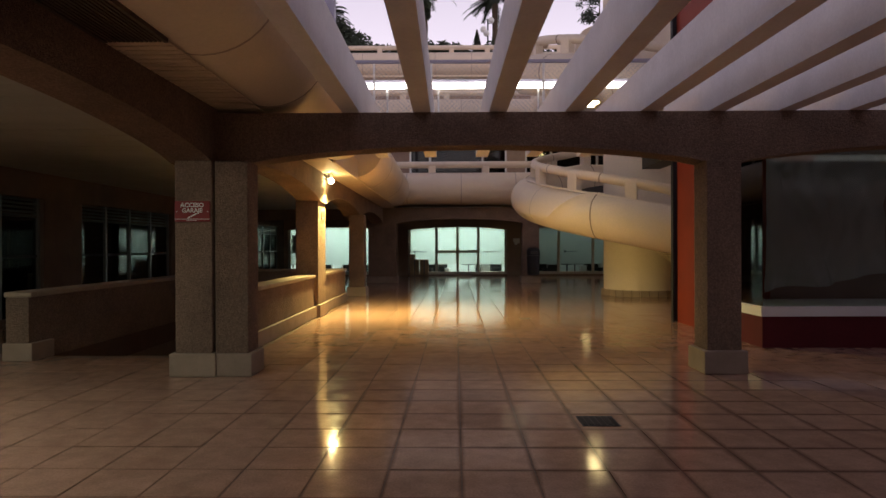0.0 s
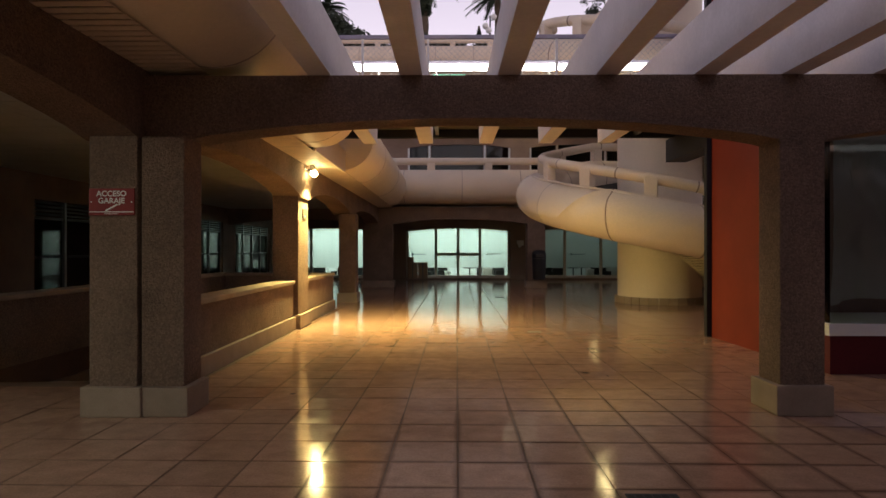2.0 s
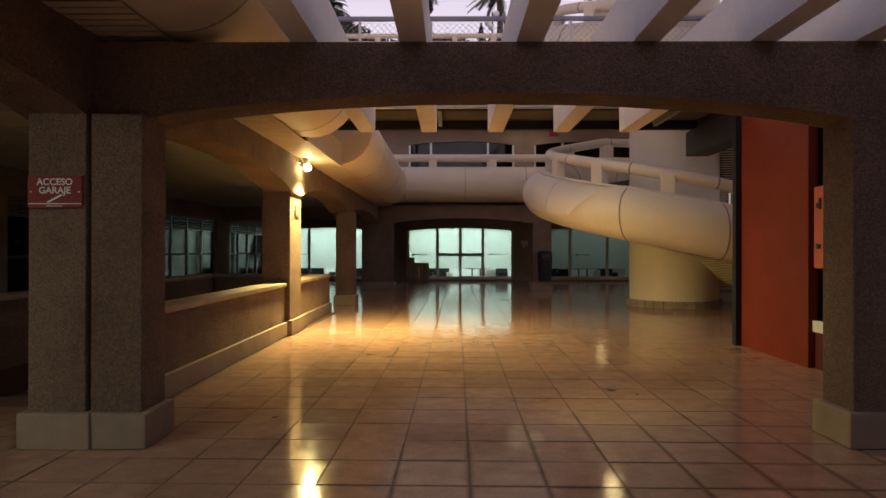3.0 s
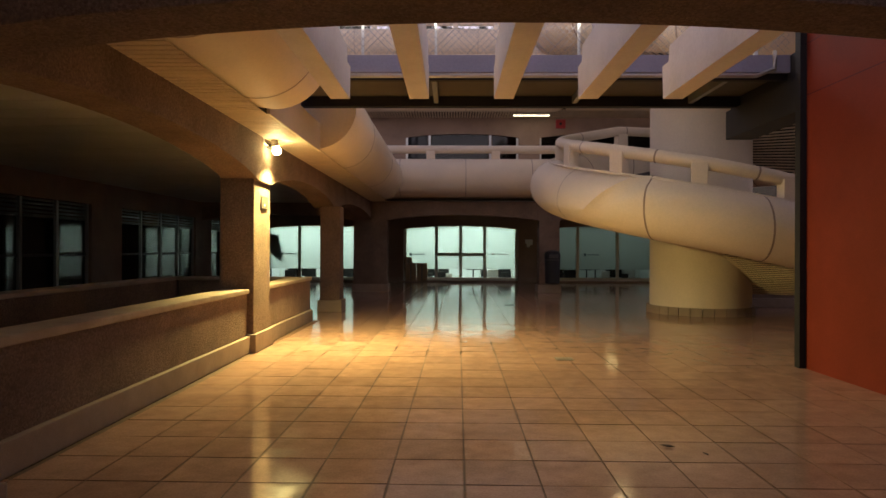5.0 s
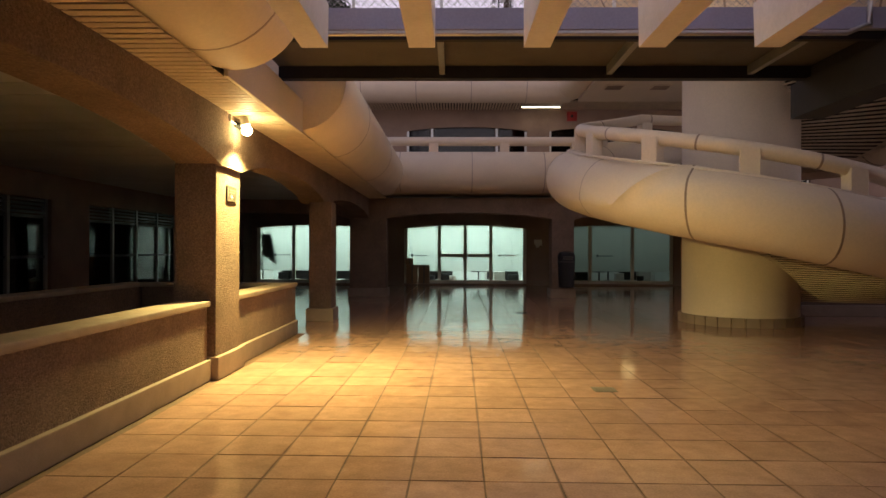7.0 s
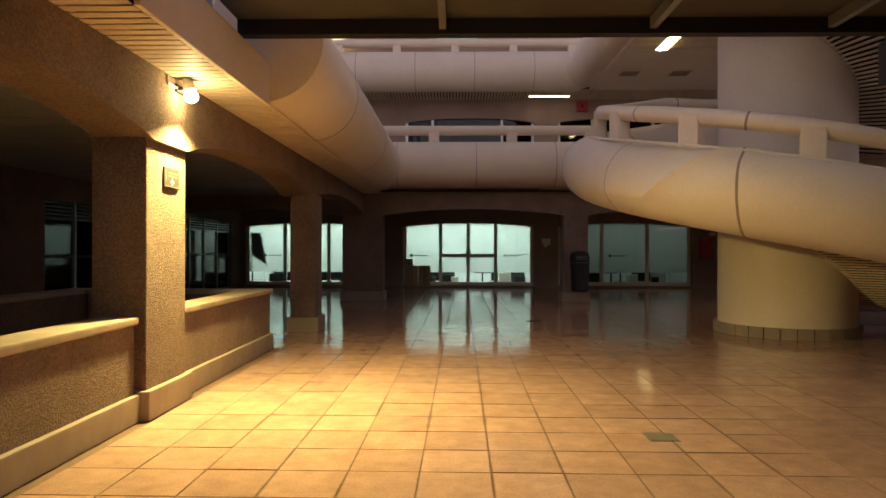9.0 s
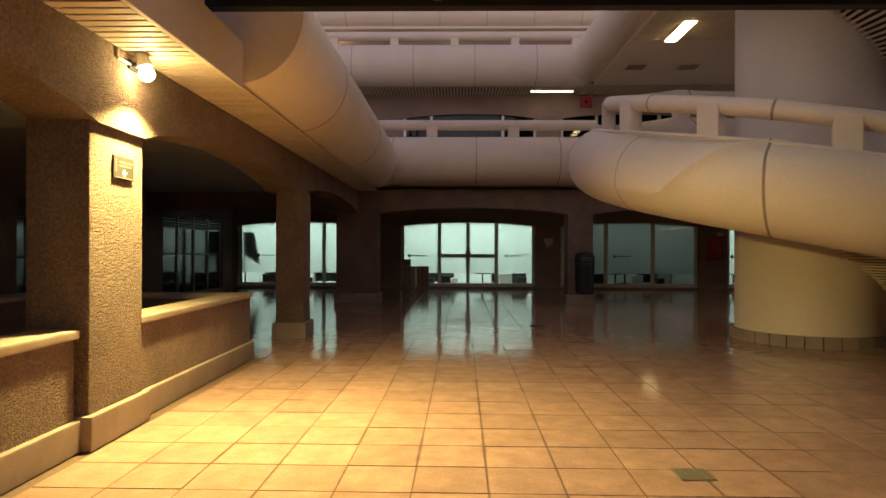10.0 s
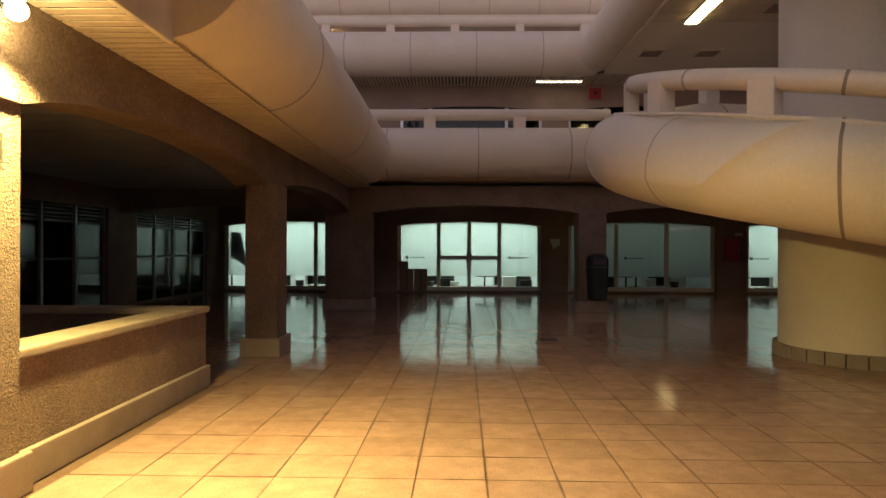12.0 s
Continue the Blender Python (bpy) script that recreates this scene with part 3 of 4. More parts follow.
for x in (-0.1, 1.75, 3.3):
    part("cross_brace", boxed(x, x + 0.06, 10.95, 12.08, 3.2, 3.298), GREYALU, bridge, "grey cross brace")
part("side_girder", boxed(3.94, 4.3, 10.31, 12.4, 2.77, 3.158, 0.006), STEEL, bridge)
part("side_plate", boxed(4.003, 4.3, 10.31, 12.4, 3.161, 3.47, 0.006), STEEL, bridge)
part("conduit", sweep(bmesh.new(), [(BX0, 10.76, 3.22), (3.6, 10.76, 3.22), (3.8, 10.76, 3.3), (3.8, 10.76, 3.5)], 0.025, 10), PIPE, bridge, "grey conduit", smooth=True)
part("handrail", boxed(BX0, BX1, 10.8, 10.86, 4.44, 4.5, 0.01), FASCIA, bridge)
part("handrail", boxed(BX0, BX1, 12.2, 12.26, 4.46, 4.52, 0.01), FASCIA, bridge)
part("light_bar", boxed(-1.77, 3.79, 12.14, 12.19, 4.33, 4.44), STRIP_LIGHT, bridge, "long white light bar")
for x in (-1.2, -0.2, 1.75, 3.6):
    part("post", boxed(x, x + 0.035, 10.81, 10.85, 3.47, 4.44), WHITE, bridge)
    part("post", boxed(x + 0.1, x + 0.135, 12.2, 12.24, 3.3, 4.46), WHITE, bridge)

# ---------------------------------------------------------------- pergola
for x in (-0.93, -0.234, 0.51, 1.25, 1.99, 2.65, 3.33, 4.01, 4.69, 5.37):
    far = 9.07 if x < 2.3 else 7.35
    p = thing("pergola_beam", (x + 0.09, 6, 2.57), "white concrete pergola beam with a notched end", "pergola beam", "pergola beams")
    bm = bmesh.new()
    prof = [(-4, 2.562), (far, 2.562), (far + 0.02, 2.85), (far - 0.14, 2.85), (far - 0.17, 2.98), (-4, 2.98)]
    l = [bm.verts.new((x, y, z)) for y, z in prof]
    r = [bm.verts.new((x + 0.17, y, z)) for y, z in prof]
    bm.faces.new(l)
    bm.faces.new(r[::-1])
    for i in range(len(prof)):
        j = (i + 1) % len(prof)
        bm.faces.new((l[i], r[i], r[j], l[j]))
    part("beam", bm, PERGOLA, p)

# ---------------------------------------------------------------- red corner building
pier = solid("wall_red_pier", boxed(3.86, 4.6, 8.63, 10.25, 0, 9.5), RED, "tall orange-red painted wall of the corner shop", "wall")
for z in (2.86, 3.4, 5.2):
    part("panel_joint", boxed(3.8575, 3.859, 8.64, 10.19, z, z + 0.012), DARKRED, pier)
solid("wall_red_front", boxed(3.861, 4.6, 8.61, 8.627, 2.81, 9.5), DARKRED, "dark red painted wall of the corner shop", "wall")
solid("corner_post", boxed(3.79, 3.857, 10.2, 10.3, 0, 6.5), STEEL, "dark steel corner post beside the red wall", "post")
shop = thing("corner_shop", (5.5, 8, 0), "corner shop window with plastic sheeting on a red base", "shop front")
part("base", boxed(3.92, 12, 7.45, 8.627, 0, 0.38), DARKRED, shop)
part("sill", boxed(3.9, 12, 7.43, 8.627, 0.383, 0.5), WHITE, shop, "white sill band")
part("pane", boxed(3.95, 12, 7.5, 7.51, 0.5, 2.6), PANE, shop)
part("pane", boxed(3.95, 3.96, 7.52, 8.62, 0.5, 2.6), DARKPANE, shop)
part("roof", boxed(3.9, 12, 7.43, 8.627, 2.6, 2.8), STEEL, shop)
part("back_wall", boxed(4.603, 12, 10.0, 10.2, 0, 2.6), DARKWALL, shop)

# ---------------------------------------------------------------- parapets


def parapet(x0, x1, y0, y1, h=0.7, plinth_end=None):
    p = thing("parapet", ((x0 + x1) / 2, (y0 + y1) / 2, 0), "low pebble-rendered parapet with stone coping and plinth", "low wall", "parapets")
    part("wall", boxed(x0, x1, y0, y1, 0, h), STUCCO, p)
    g = 0.04
    part("coping", boxed(x0 - 0.03, x1 + 0.03, y0 - 0.03 * (y1 - y0 < 1), y1 + 0.02, h + 0.002, h + 0.06, 0.015), COPING, p, "pale stone coping")
    part("plinth", boxed(x0 - g, x1 + g, y0 - 0.01, plinth_end or y1 + 0.02, 0, 0.2, 0.01), PLINTH, p, "stone skirting")
    return p


parapet(-2.52, -2.28, 6.26, 11.0)
parapet(-2.52, -2.28, 11.79, 14.45)
parapet(-4.75, -4.5, 6.6, 14.45, plinth_end=7.0)
parapet(-4.45, -2.57, 14.2, 14.45)


# ---------------------------------------------------------------- plain masses that close the place
solid("wall_south", boxed(-2.6, 14, -10.2, -10, 0, 9), WALL, "plain wall added to close the terrace and limit sky light", "wall")
# added tall wall, blocks the sky's reflection in the corner shop pane
solid("wall_south_east", boxed(12.3, 12.6, -10, 8.9, 0, 7), WALL, "plain wall added to close the terrace and limit sky light", "wall")
# added wall, kept low to let eastern sky light in under the ramp
solid("wall_east", boxed(12.3, 12.6, 9.21, 28, 0, 2.4), WALL, "plain wall added to close the terrace and limit sky light", "wall")
solid("wall_west_upper", boxed(-6.2, -6, -10, 28, 2.8, 6), WALL, "rendered upper wall above the side gallery", "wall")
# added unseen wall, full height to keep sky out of the shop pane
solid("wall_gallery_south", boxed(-7.35, -2.6, -10.2, -10, 0, 2.6), WALL, "plain wall added at the gallery end to block sky reflections", "wall")
bm = bmesh.new()
box(bm, 4.603, 12.6, 8.9, 9.2, 2.8, 3.6)
box(bm, 4.603, 12.6, 8.9, 9.2, 5.2, 5.5)
box(bm, 4.603, 12.6, 8.9, 9.2, 7.2, 9.5)
for x in (4.603, 6.4, 8.4, 10.4, 12.4):
    box(bm, x, x + 0.2, 8.897, 9.203, 2.8, 9.5)
solid("wall_shop_upper", bm, DARKRED, "dark red upper shop wall with window bands", "wall")
for x in (4.81, 6.61, 8.61, 10.61):
    for z0, z1 in ((3.6, 5.2), (5.5, 7.2)):
        w = thing("window", (x + 0.8, 9.05, z0), "dark upper shop window with a thin black frame", "window", "upper shop windows", "structure")
        part("pane", boxed(x + 0.03, x + 1.75, 9.04, 9.05, z0, z1), DARKPANE, w)
        part("frame", box(boxed(x - 0.007, x + 0.04, 9.0, 9.1, z0, z1), x + 0.85, x + 0.9, 9.0, 9.1, z0, z1), BLACK, w)
solid("wall_shop_inner", boxed(4.603, 12.6, 10.6, 10.7, 2.8, 9.5), DARKWALL, "dark inner wall of the upper shop", "wall")
solid("ceiling_shop", boxed(3.9, 12.3, 7.43, 10.25, 9.5, 9.7), DARKRED, "roof slab of the corner shop", "roof")

# ---------------------------------------------------------------- rear shop fronts


def office_front(a, b, posts, mids=(), film=0.49, label="lit office front with frosted film and aluminium frame", group="office fronts"):
    w = thing("window", ((a + b) / 2, WY + 0.2, 0.05), label, "window", group, "structure")
    y = WY + 0.16
    edges = [a] + list(posts) + [b]
    part("sill", boxed(a, b, y - 0.05, y + 0.05, 0.052, 0.17, 0.006), CREAM, w)
    for p in edges:
        x0 = min(max(p - 0.055, a), b - 0.11)
        part("mullion", boxed(x0, x0 + 0.11, y - 0.045, y + 0.045, 0.172, 2.14, 0.006), CREAM, w)
    for i, (p, q) in enumerate(zip(edges, edges[1:])):
        l = p + (0.11 if i == 0 else 0.055)
        r = q - (0.11 if i == len(edges) - 2 else 0.055)
        pane = part("pane", boxed(l, r, y - 0.006, y, 0.172, 2.14), PANE, w)
        part("film", boxed(l, r, y + 0.002, y + 0.006, film, 2.14), FILM, pane, "frosted white film")
        if i in mids:
            part("rail", boxed(l, r, y - 0.04, y + 0.03, 1.0, 1.11, 0.005), CREAM, w)
    return w


LOGO = material("film_logo", (0.1, 0.13, 0.14), 0.6)


def logo(w, x, z, tone=LOGO):
    y = WY + 0.148
    bm = sweep(bmesh.new(), [(x, y - 0.002, z), (x, y + 0.002, z)], 0.055, 16)
    part("emblem", bm, tone, w)
    bm = bmesh.new()
    for k in range(6):
        box(bm, x + 0.1 + k * 0.075, x + 0.155 + k * 0.075, y - 0.001, y + 0.002, z - 0.025, z + 0.02)
    part("lettering", bm, tone, w)


w = office_front(-6.95, -2.75, (-5.64, -4.17))
logo(w, -6.3, 1.05)
w = office_front(-1.68, 2.66, (-0.43, 0.49, 1.4), mids=(1, 2), label="lit office entrance with double glass doors and frosted film")
logo(w, -1.4, 1.05)
logo(w, 1.72, 1.05, WHITE)
for x in (0.42, 0.56):
    part("handle", sweep(bmesh.new(), [(x, WY + 0.06, 0.85), (x, WY + 0.06, 1.2)], 0.014, 8), ALU, w)
w = office_front(3.45, 7.85, (4.92, 6.42), label="dim office front with frosted film and cream frame")
logo(w, 5.2, 1.05)
w = office_front(8.75, 12.6, (10.1, 11.4))
logo(w, 8.95, 1.05)


def cardboard(x, z, wd, h, label):
    c = thing("cardboard_box", (x + wd / 2, WY + 0.07, z), label, "box", "boxes at the office front")
    carton = part("carton", boxed(x, x + wd, WY + 0.01, WY + 0.1, z, z + h, 0.008), CARD, c)
    part("tape", boxed(x + wd * 0.46, x + wd * 0.54, WY + 0.006, WY + 0.01, z + 0.01, z + h - 0.01), LOGO, carton)


cardboard(-1.6, 0.052, 0.42, 0.66, "brown cardboard box standing against the office glass")
cardboard(-1.17, 0.052, 0.4, 0.66, "brown cardboard box beside another against the glass")
cardboard(-1.62, 0.716, 0.27, 0.22, "dark small box stacked on a cardboard box")


def office_chair(x, y, turn):
    c = thing("office_chair", (x, y, 0), "black swivel office chair on a star base", "chair", "office chairs")
    c.rotation_euler = (0, 0, turn)
    inv = Matrix.Translation((x, y, 0)) @ Matrix.Rotation(turn, 4, "Z")

    def put(name, bm, mat=BLACK, smooth=False):
        ob = new(name, finish(name, bm, mat, smooth))
        ob.parent = c
    for k in range(5):
        a = radians(72 * k)
        put("leg", sweep(bmesh.new(), [(0, 0, 0.1), (0.3 * math.cos(a), 0.3 * math.sin(a), 0.07)], [0.03, 0.018], 8))
        put("castor", sweep(bmesh.new(), [(0.3 * math.cos(a) - 0.012, 0.3 * math.sin(a), 0.03), (0.3 * math.cos(a) + 0.012, 0.3 * math.sin(a), 0.03)], 0.03, 12))
    put("stem", sweep(bmesh.new(), [(0, 0, 0.08), (0, 0, 0.45)], 0.028, 10))
    put("seat", boxed(-0.24, 0.24, -0.24, 0.24, 0.44, 0.53, 0.04))
    put("backrest", boxed(-0.22, 0.22, 0.2, 0.26, 0.62, 1.05, 0.03))
    put("bracket", boxed(-0.03, 0.03, 0.2, 0.25, 0.46, 0.66, 0.01))
    return c


for x, dy, a in ((1.0, 0.75, 0.4), (5.45, 0.8, 1.2), (-5.9, 0.7, 2.0), (-3.6, 0.9, 0.3), (5.9, 1.3, 2.7), (9.2, 0.9, 0.8)):
    office_chair(x, WY + 0.25 + dy, a)


def desk(x0, x1, y0, label="white office desk with panel ends"):
    d = thing("office_desk", ((x0 + x1) / 2, y0 + 0.35, 0), label, "desk", "office desks")
    part("top", boxed(x0, x1, y0, y0 + 0.7, 0.71, 0.74, 0.006), WHITE, d)
    part("side_panel", boxed(x0 + 0.02, x0 + 0.05, y0 + 0.03, y0 + 0.67, 0, 0.708), WHITE, d)
    part("side_panel", boxed(x1 - 0.05, x1 - 0.02, y0 + 0.03, y0 + 0.67, 0, 0.708), WHITE, d)
    part("drawer_unit", boxed(x1 - 0.5, x1 - 0.06, y0 + 0.1, y0 + 0.6, 0.03, 0.6, 0.006), BLACK if x0 < 3 else WHITE, d)
    # black panel added in place of dark clutter, hides the bright back wall
    part("modesty_panel", boxed(x0 + 0.06, x1 - 0.52, y0 + 0.3, y0 + 0.32, 0.12, 0.6), BLACK, d, "black panel standing in for dark clutter under the desk")


for x0 in (-6.6, -4.9, -1.2, 1.3, 3.9, 6.3, 9.6):
    desk(x0, x0 + 1.3, WY + 1.7)


def waste_bin(x, dy, tone, label):
    y = WY + 0.25 + dy
    b = thing("waste_bin", (x, y, 0), label, "bin", "office waste bins")
    rows_ = ((0.0, 0.1), (0.012, 0.105), (0.3, 0.135), (0.3, 0.125), (0.03, 0.097), (0.03, 0.001))
    part("body", sweep(bmesh.new(), [(x, y, z) for z, r in rows_], [r for z, r in rows_], 16, cap=False), tone, b, smooth=True)
    part("rim", sweep(bmesh.new(), [(x, y, 0.295), (x, y, 0.312)], 0.139, 16), tone, b)


def storage_box(x, dy, w, h, tone, label):
    y = WY + 0.25 + dy
    b = thing("storage_box", (x, y, 0), label, "box", "office storage boxes")
    part("body", boxed(x - w / 2, x + w / 2, y - 0.15, y + 0.15, 0, h, 0.008), tone, b)
    part("lid", boxed(x - w / 2 - 0.01, x + w / 2 + 0.01, y - 0.16, y + 0.16, h + 0.001, h + 0.035, 0.006), tone, b)


for x, dy in ((-0.72, 0.35), (4.4, 0.4), (-4.8, 0.5), (6.9, 0.6)):
    waste_bin(x, dy, BLACK, "black plastic waste bin behind the office glass")
waste_bin(0.05, 0.4, WHITE, "white waste bin behind the office door")
for x, dy, w, h, tone in ((-0.2, 0.9, 0.4, 0.34, BLACK), (1.75, 0.6, 0.42, 0.42, WHITE), (2.3, 0.9, 0.36, 0.3, BLACK), (4.85, 1.0, 0.5, 0.4, BLACK), (6.1, 0.5, 0.3, 0.38, WHITE), (-6.2, 0.8, 0.4, 0.36, BLACK)):
    storage_box(x, dy, w, h, tone, "storage box with a lid on the office floor")
b = thing("leaning_board", (-6.75, WY + 0.3, 0), "grey display board leaning behind the office glass", "board")
bm = bmesh.new()
for y in (WY + 0.19, WY + 0.2):
    for v in ((-6.8, 1.1), (-6.25, 0.75), (-6.45, 1.8), (-6.8, 1.82)):
        bm.verts.new((v[0], y, v[1]))
bm.verts.ensure_lookup_table()
vv = bm.verts
bm.faces.new(vv[0:4])
bm.faces.new(vv[4:8])
for k in range(4):
    bm.faces.new((vv[k], vv[(k + 1) % 4], vv[4 + (k + 1) % 4], vv[4 + k]))
part("panel", bm, LOGO, b)
part("foot", boxed(-6.78, -6.74, WY + 0.185, WY + 0.25, 0, 1.1), LOGO, b)

# first-floor windows
for (a, b2), posts in zip(UP, ((-5.5, -4.1), (-0.7, 1.6), (4.6, 6.6), (10, 11.3))):
    w = thing("window", ((a + b2) / 2, WY + 0.1, 2.8), "first-floor window with dark reflecting panes", "window", "first-floor windows", "structure")
    edges = [a, *posts, b2]
    for p in edges:
        x0 = min(max(p - 0.04, a), b2 - 0.08)
        part("mullion", boxed(x0, x0 + 0.08, WY + 0.08, WY + 0.16, 2.8, 5.6, 0.006), ALU, w)
    for p, q in zip(edges, edges[1:]):
        part("pane", boxed(p + 0.08, q - 0.08, WY + 0.11, WY + 0.118, 2.8, 5.6), DARKPANE, w)
    part("rail", boxed(a, b2, WY + 0.06, WY + 0.078, 4.3, 4.38), ALU, w)

# ---------------------------------------------------------------- side shops
for n, (a, b2) in enumerate(((1.5, 5.6), (6.9, 11.0), (12.2, 16.3), (17.5, 21.6), (22.8, 26.9))):
    w = thing("window", (WX - 0.12, (a + b2) / 2, 0.08), "dark shop window with slim posts, mid rail and top grille", "window", "side shop windows", "structure")
    x = WX - 0.1
    k = 4
    for i in range(k + 1):
        y = a + (b2 - a) * i / k
        y0 = min(max(y - 0.035, a), b2 - 0.07)
        part("post", boxed(x - 0.04, x + 0.04, y0, y0 + 0.07, 0.08, 2.12, 0.005), GREYALU, w)
    for i in range(k):
        y0, y1 = a + (b2 - a) * i / k + 0.07, a + (b2 - a) * (i + 1) / k - 0.07
        part("pane", boxed(x - 0.005, x + 0.003, y0, y1, 0.08, 1.78), DARKPANE, w)
        part("mid_rail", boxed(x - 0.03, x + 0.03, y0, y1, 1.08, 1.13, 0.004), BLACK, w)
        part("transom", boxed(x - 0.03, x + 0.03, y0, y1, 1.782, 1.83, 0.004), DARKALU, w)
        for z in (1.86, 1.93, 2.0, 2.07):
            part("slat", boxed(x - 0.025, x + 0.02, y0, y1, z, z + 0.035), DARKALU, w)
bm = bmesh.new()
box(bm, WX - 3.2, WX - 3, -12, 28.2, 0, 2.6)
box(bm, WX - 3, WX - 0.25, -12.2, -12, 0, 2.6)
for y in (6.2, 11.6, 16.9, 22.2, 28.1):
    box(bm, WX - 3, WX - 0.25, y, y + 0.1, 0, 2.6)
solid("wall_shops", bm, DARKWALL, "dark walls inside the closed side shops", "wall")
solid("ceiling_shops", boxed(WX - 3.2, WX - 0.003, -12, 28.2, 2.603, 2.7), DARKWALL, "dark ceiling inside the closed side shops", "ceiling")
fr = thing("framed_print", (WX - 0.3, 14.7, 1.25), "framed print with a dark border in the shop window", "picture")
part("frame", boxed(WX - 0.33, WX - 0.3, 14.4, 14.95, 1.22, 1.72, 0.006), DARKALU, fr)
part("sheet", boxed(WX - 0.298, WX - 0.294, 14.44, 14.91, 1.26, 1.68), COPING, fr)
part("easel", boxed(WX - 0.36, WX - 0.332, 14.6, 14.72, 0, 1.5), DARKALU, fr)

# ---------------------------------------------------------------- floodlight
f = thing("floodlight", (-2.1, 11.52, 2.5), "small floodlight fixed to the arcade beam, switched on", "floodlight")
aim = look((-2.07, 11.47, 2.515), (-1.7, 11.5, 1.0))
bm = sweep(bmesh.new(), [(0, 0, 0.12), (0, 0, 0.1), (0, 0, 0.03), (0, 0, 0.0)], [0.03, 0.035, 0.045, 0.05], 20)
bmesh.ops.transform(bm, matrix=aim, verts=bm.verts)
housing = part("housing", bm, WHITE, f, smooth=True)
bm = sweep(bmesh.new(), [(0, 0, -0.004 - 0.048 * (1 - math.cos(k * math.pi / 10))) for k in range(1, 11)], [0.001 + 0.052 * math.sin(k * math.pi / 10) for k in range(1, 11)], 20)
bmesh.ops.transform(bm, matrix=aim, verts=bm.verts)
part("lens", bm, FLOOD_FACE, housing, "glowing lens", smooth=True)
part("bracket", box(boxed(-2.178, -2.16, 11.44, 11.6, 2.5, 2.56), -2.16, -2.06, 11.46, 11.5, 2.52, 2.54), STEEL, f)
part("cable", sweep(bmesh.new(), [(-2.172, 11.3, 2.53), (-2.172, 11.3, 2.6)], 0.012, 8), PIPE, f)
part("conduit", sweep(bmesh.new(), [(-2.168, 11.3, 2.53), (-2.168, 11.46, 2.53)], 0.01, 8), PIPE, f)

# ---------------------------------------------------------------- signs


def words(text, size, m, mat, parent, name="lettering"):
    cu = bpy.data.curves.new(name, "FONT")
    cu.body, cu.size, cu.align_x, cu.extrude = text, size, "CENTER", 0.0008
    cu.offset = 0.0012
    tmp = new("tmp", cu)
    me = bpy.data.meshes.new_from_object(tmp)
    bpy.data.objects.remove(tmp)
    me.materials.clear()
    me.materials.append(mat)
    me.transform(m)
    ob = new(name, me)
    ob.parent = parent
    ob.matrix_parent_inverse = parent.matrix_basis.inverted()


sg = thing("sign", (-2.355, 5.75, 1.59), "red garage access sign with white letters on a pillar", "sign")
board = part("board", boxed(-2.525, -2.185, 5.745, 5.758, 1.49, 1.69, 0.003), SIGNRED, sg)
words("ACCESO", 0.058, pose(-2.355, 5.7435, 1.632, 90, 0, 0), WHITE, board)
words("GARAJE", 0.058, pose(-2.355, 5.7435, 1.58, 90, 0, 0), WHITE, board)
bm = boxed(-0.05, 0.05, -0.0008, 0.0008, -0.006, 0.006)
bmesh.ops.transform(bm, matrix=pose(-2.355, 5.7435, 1.548, 0, -28, 0), verts=bm.verts)
part("arrow", bm, WHITE, board)
part("line", boxed(-2.52, -2.19, 5.7428, 5.7442, 1.513, 1.519), WHITE, board)
part("line", boxed(-2.41, -2.31, 5.7428, 5.7442, 1.5, 1.504), WHITE, board)
for x in (-2.505, -2.205):
    part("screw", sweep(bmesh.new(), [(x, 5.745, 1.59), (x, 5.742, 1.59)], 0.005, 8), ALU, board)

PLAQUE = material("bronze_plaque", (0.035, 0.028, 0.022), 0.6, vary=0.25)
MARK = material("plaque_mark", (0.16, 0.13, 0.1), 0.6)
pq = thing("plaque", (-2.24, 11.45, 1.8), "dark metal plaque with raised marks on the lit pillar", "plaque")
plate = part("plate", boxed(-2.212, -2.2, 11.31, 11.58, 1.735, 1.89, 0.003), PLAQUE, pq)
for y0, y1, z0, z1 in ((11.38, 11.56, 1.845, 1.857), (11.38, 11.54, 1.82, 1.832), (11.44, 11.455, 1.757, 1.805), (11.42, 11.475, 1.775, 1.787), (11.33, 11.345, 1.78, 1.868), (11.335, 11.565, 1.741, 1.747)):
    part("mark", boxed(-2.2002, -2.198, y0, y1, z0, z1), WHITE if y1 - y0 < 0.07 and z0 < 1.78 else MARK, plate)

bn = thing("litter_bin", (3.0, 21.8, 0.28), "dark litter bin with a hooded top fixed to a pillar", "bin")
bm = bmesh.new()
prof = [(0.28, 0.17), (0.3, 0.2), (1.0, 0.225), (1.1, 0.225), (1.18, 0.19), (1.22, 0.1)]
sweep(bm, [(3.0, 21.72, z) for z, r in prof], [r for z, r in prof], 20)
body = part("body", bm, BLACK, bn, smooth=True)
part("mouth", boxed(2.88, 3.12, 21.485, 21.51, 1.0, 1.1, 0.01), DARKALU, body)
part("band", sweep(bmesh.new(), [(3.0, 21.72, 0.94), (3.0, 21.72, 0.96)], 0.232, 20), DARKALU, body)
part("bracket", boxed(2.9, 3.1, 21.88, 21.948, 0.6, 0.7), STEEL, bn)

nt = thing("notice", (3.05, WY, 1.4), "torn white paper notice taped to the brown wall", "notice")
bm = bmesh.new()
shape = ((2.92, 1.62), (3.2, 1.62), (3.2, 1.4), (3.12, 1.42), (3.08, 1.33), (2.98, 1.34), (2.97, 1.45), (2.92, 1.46))
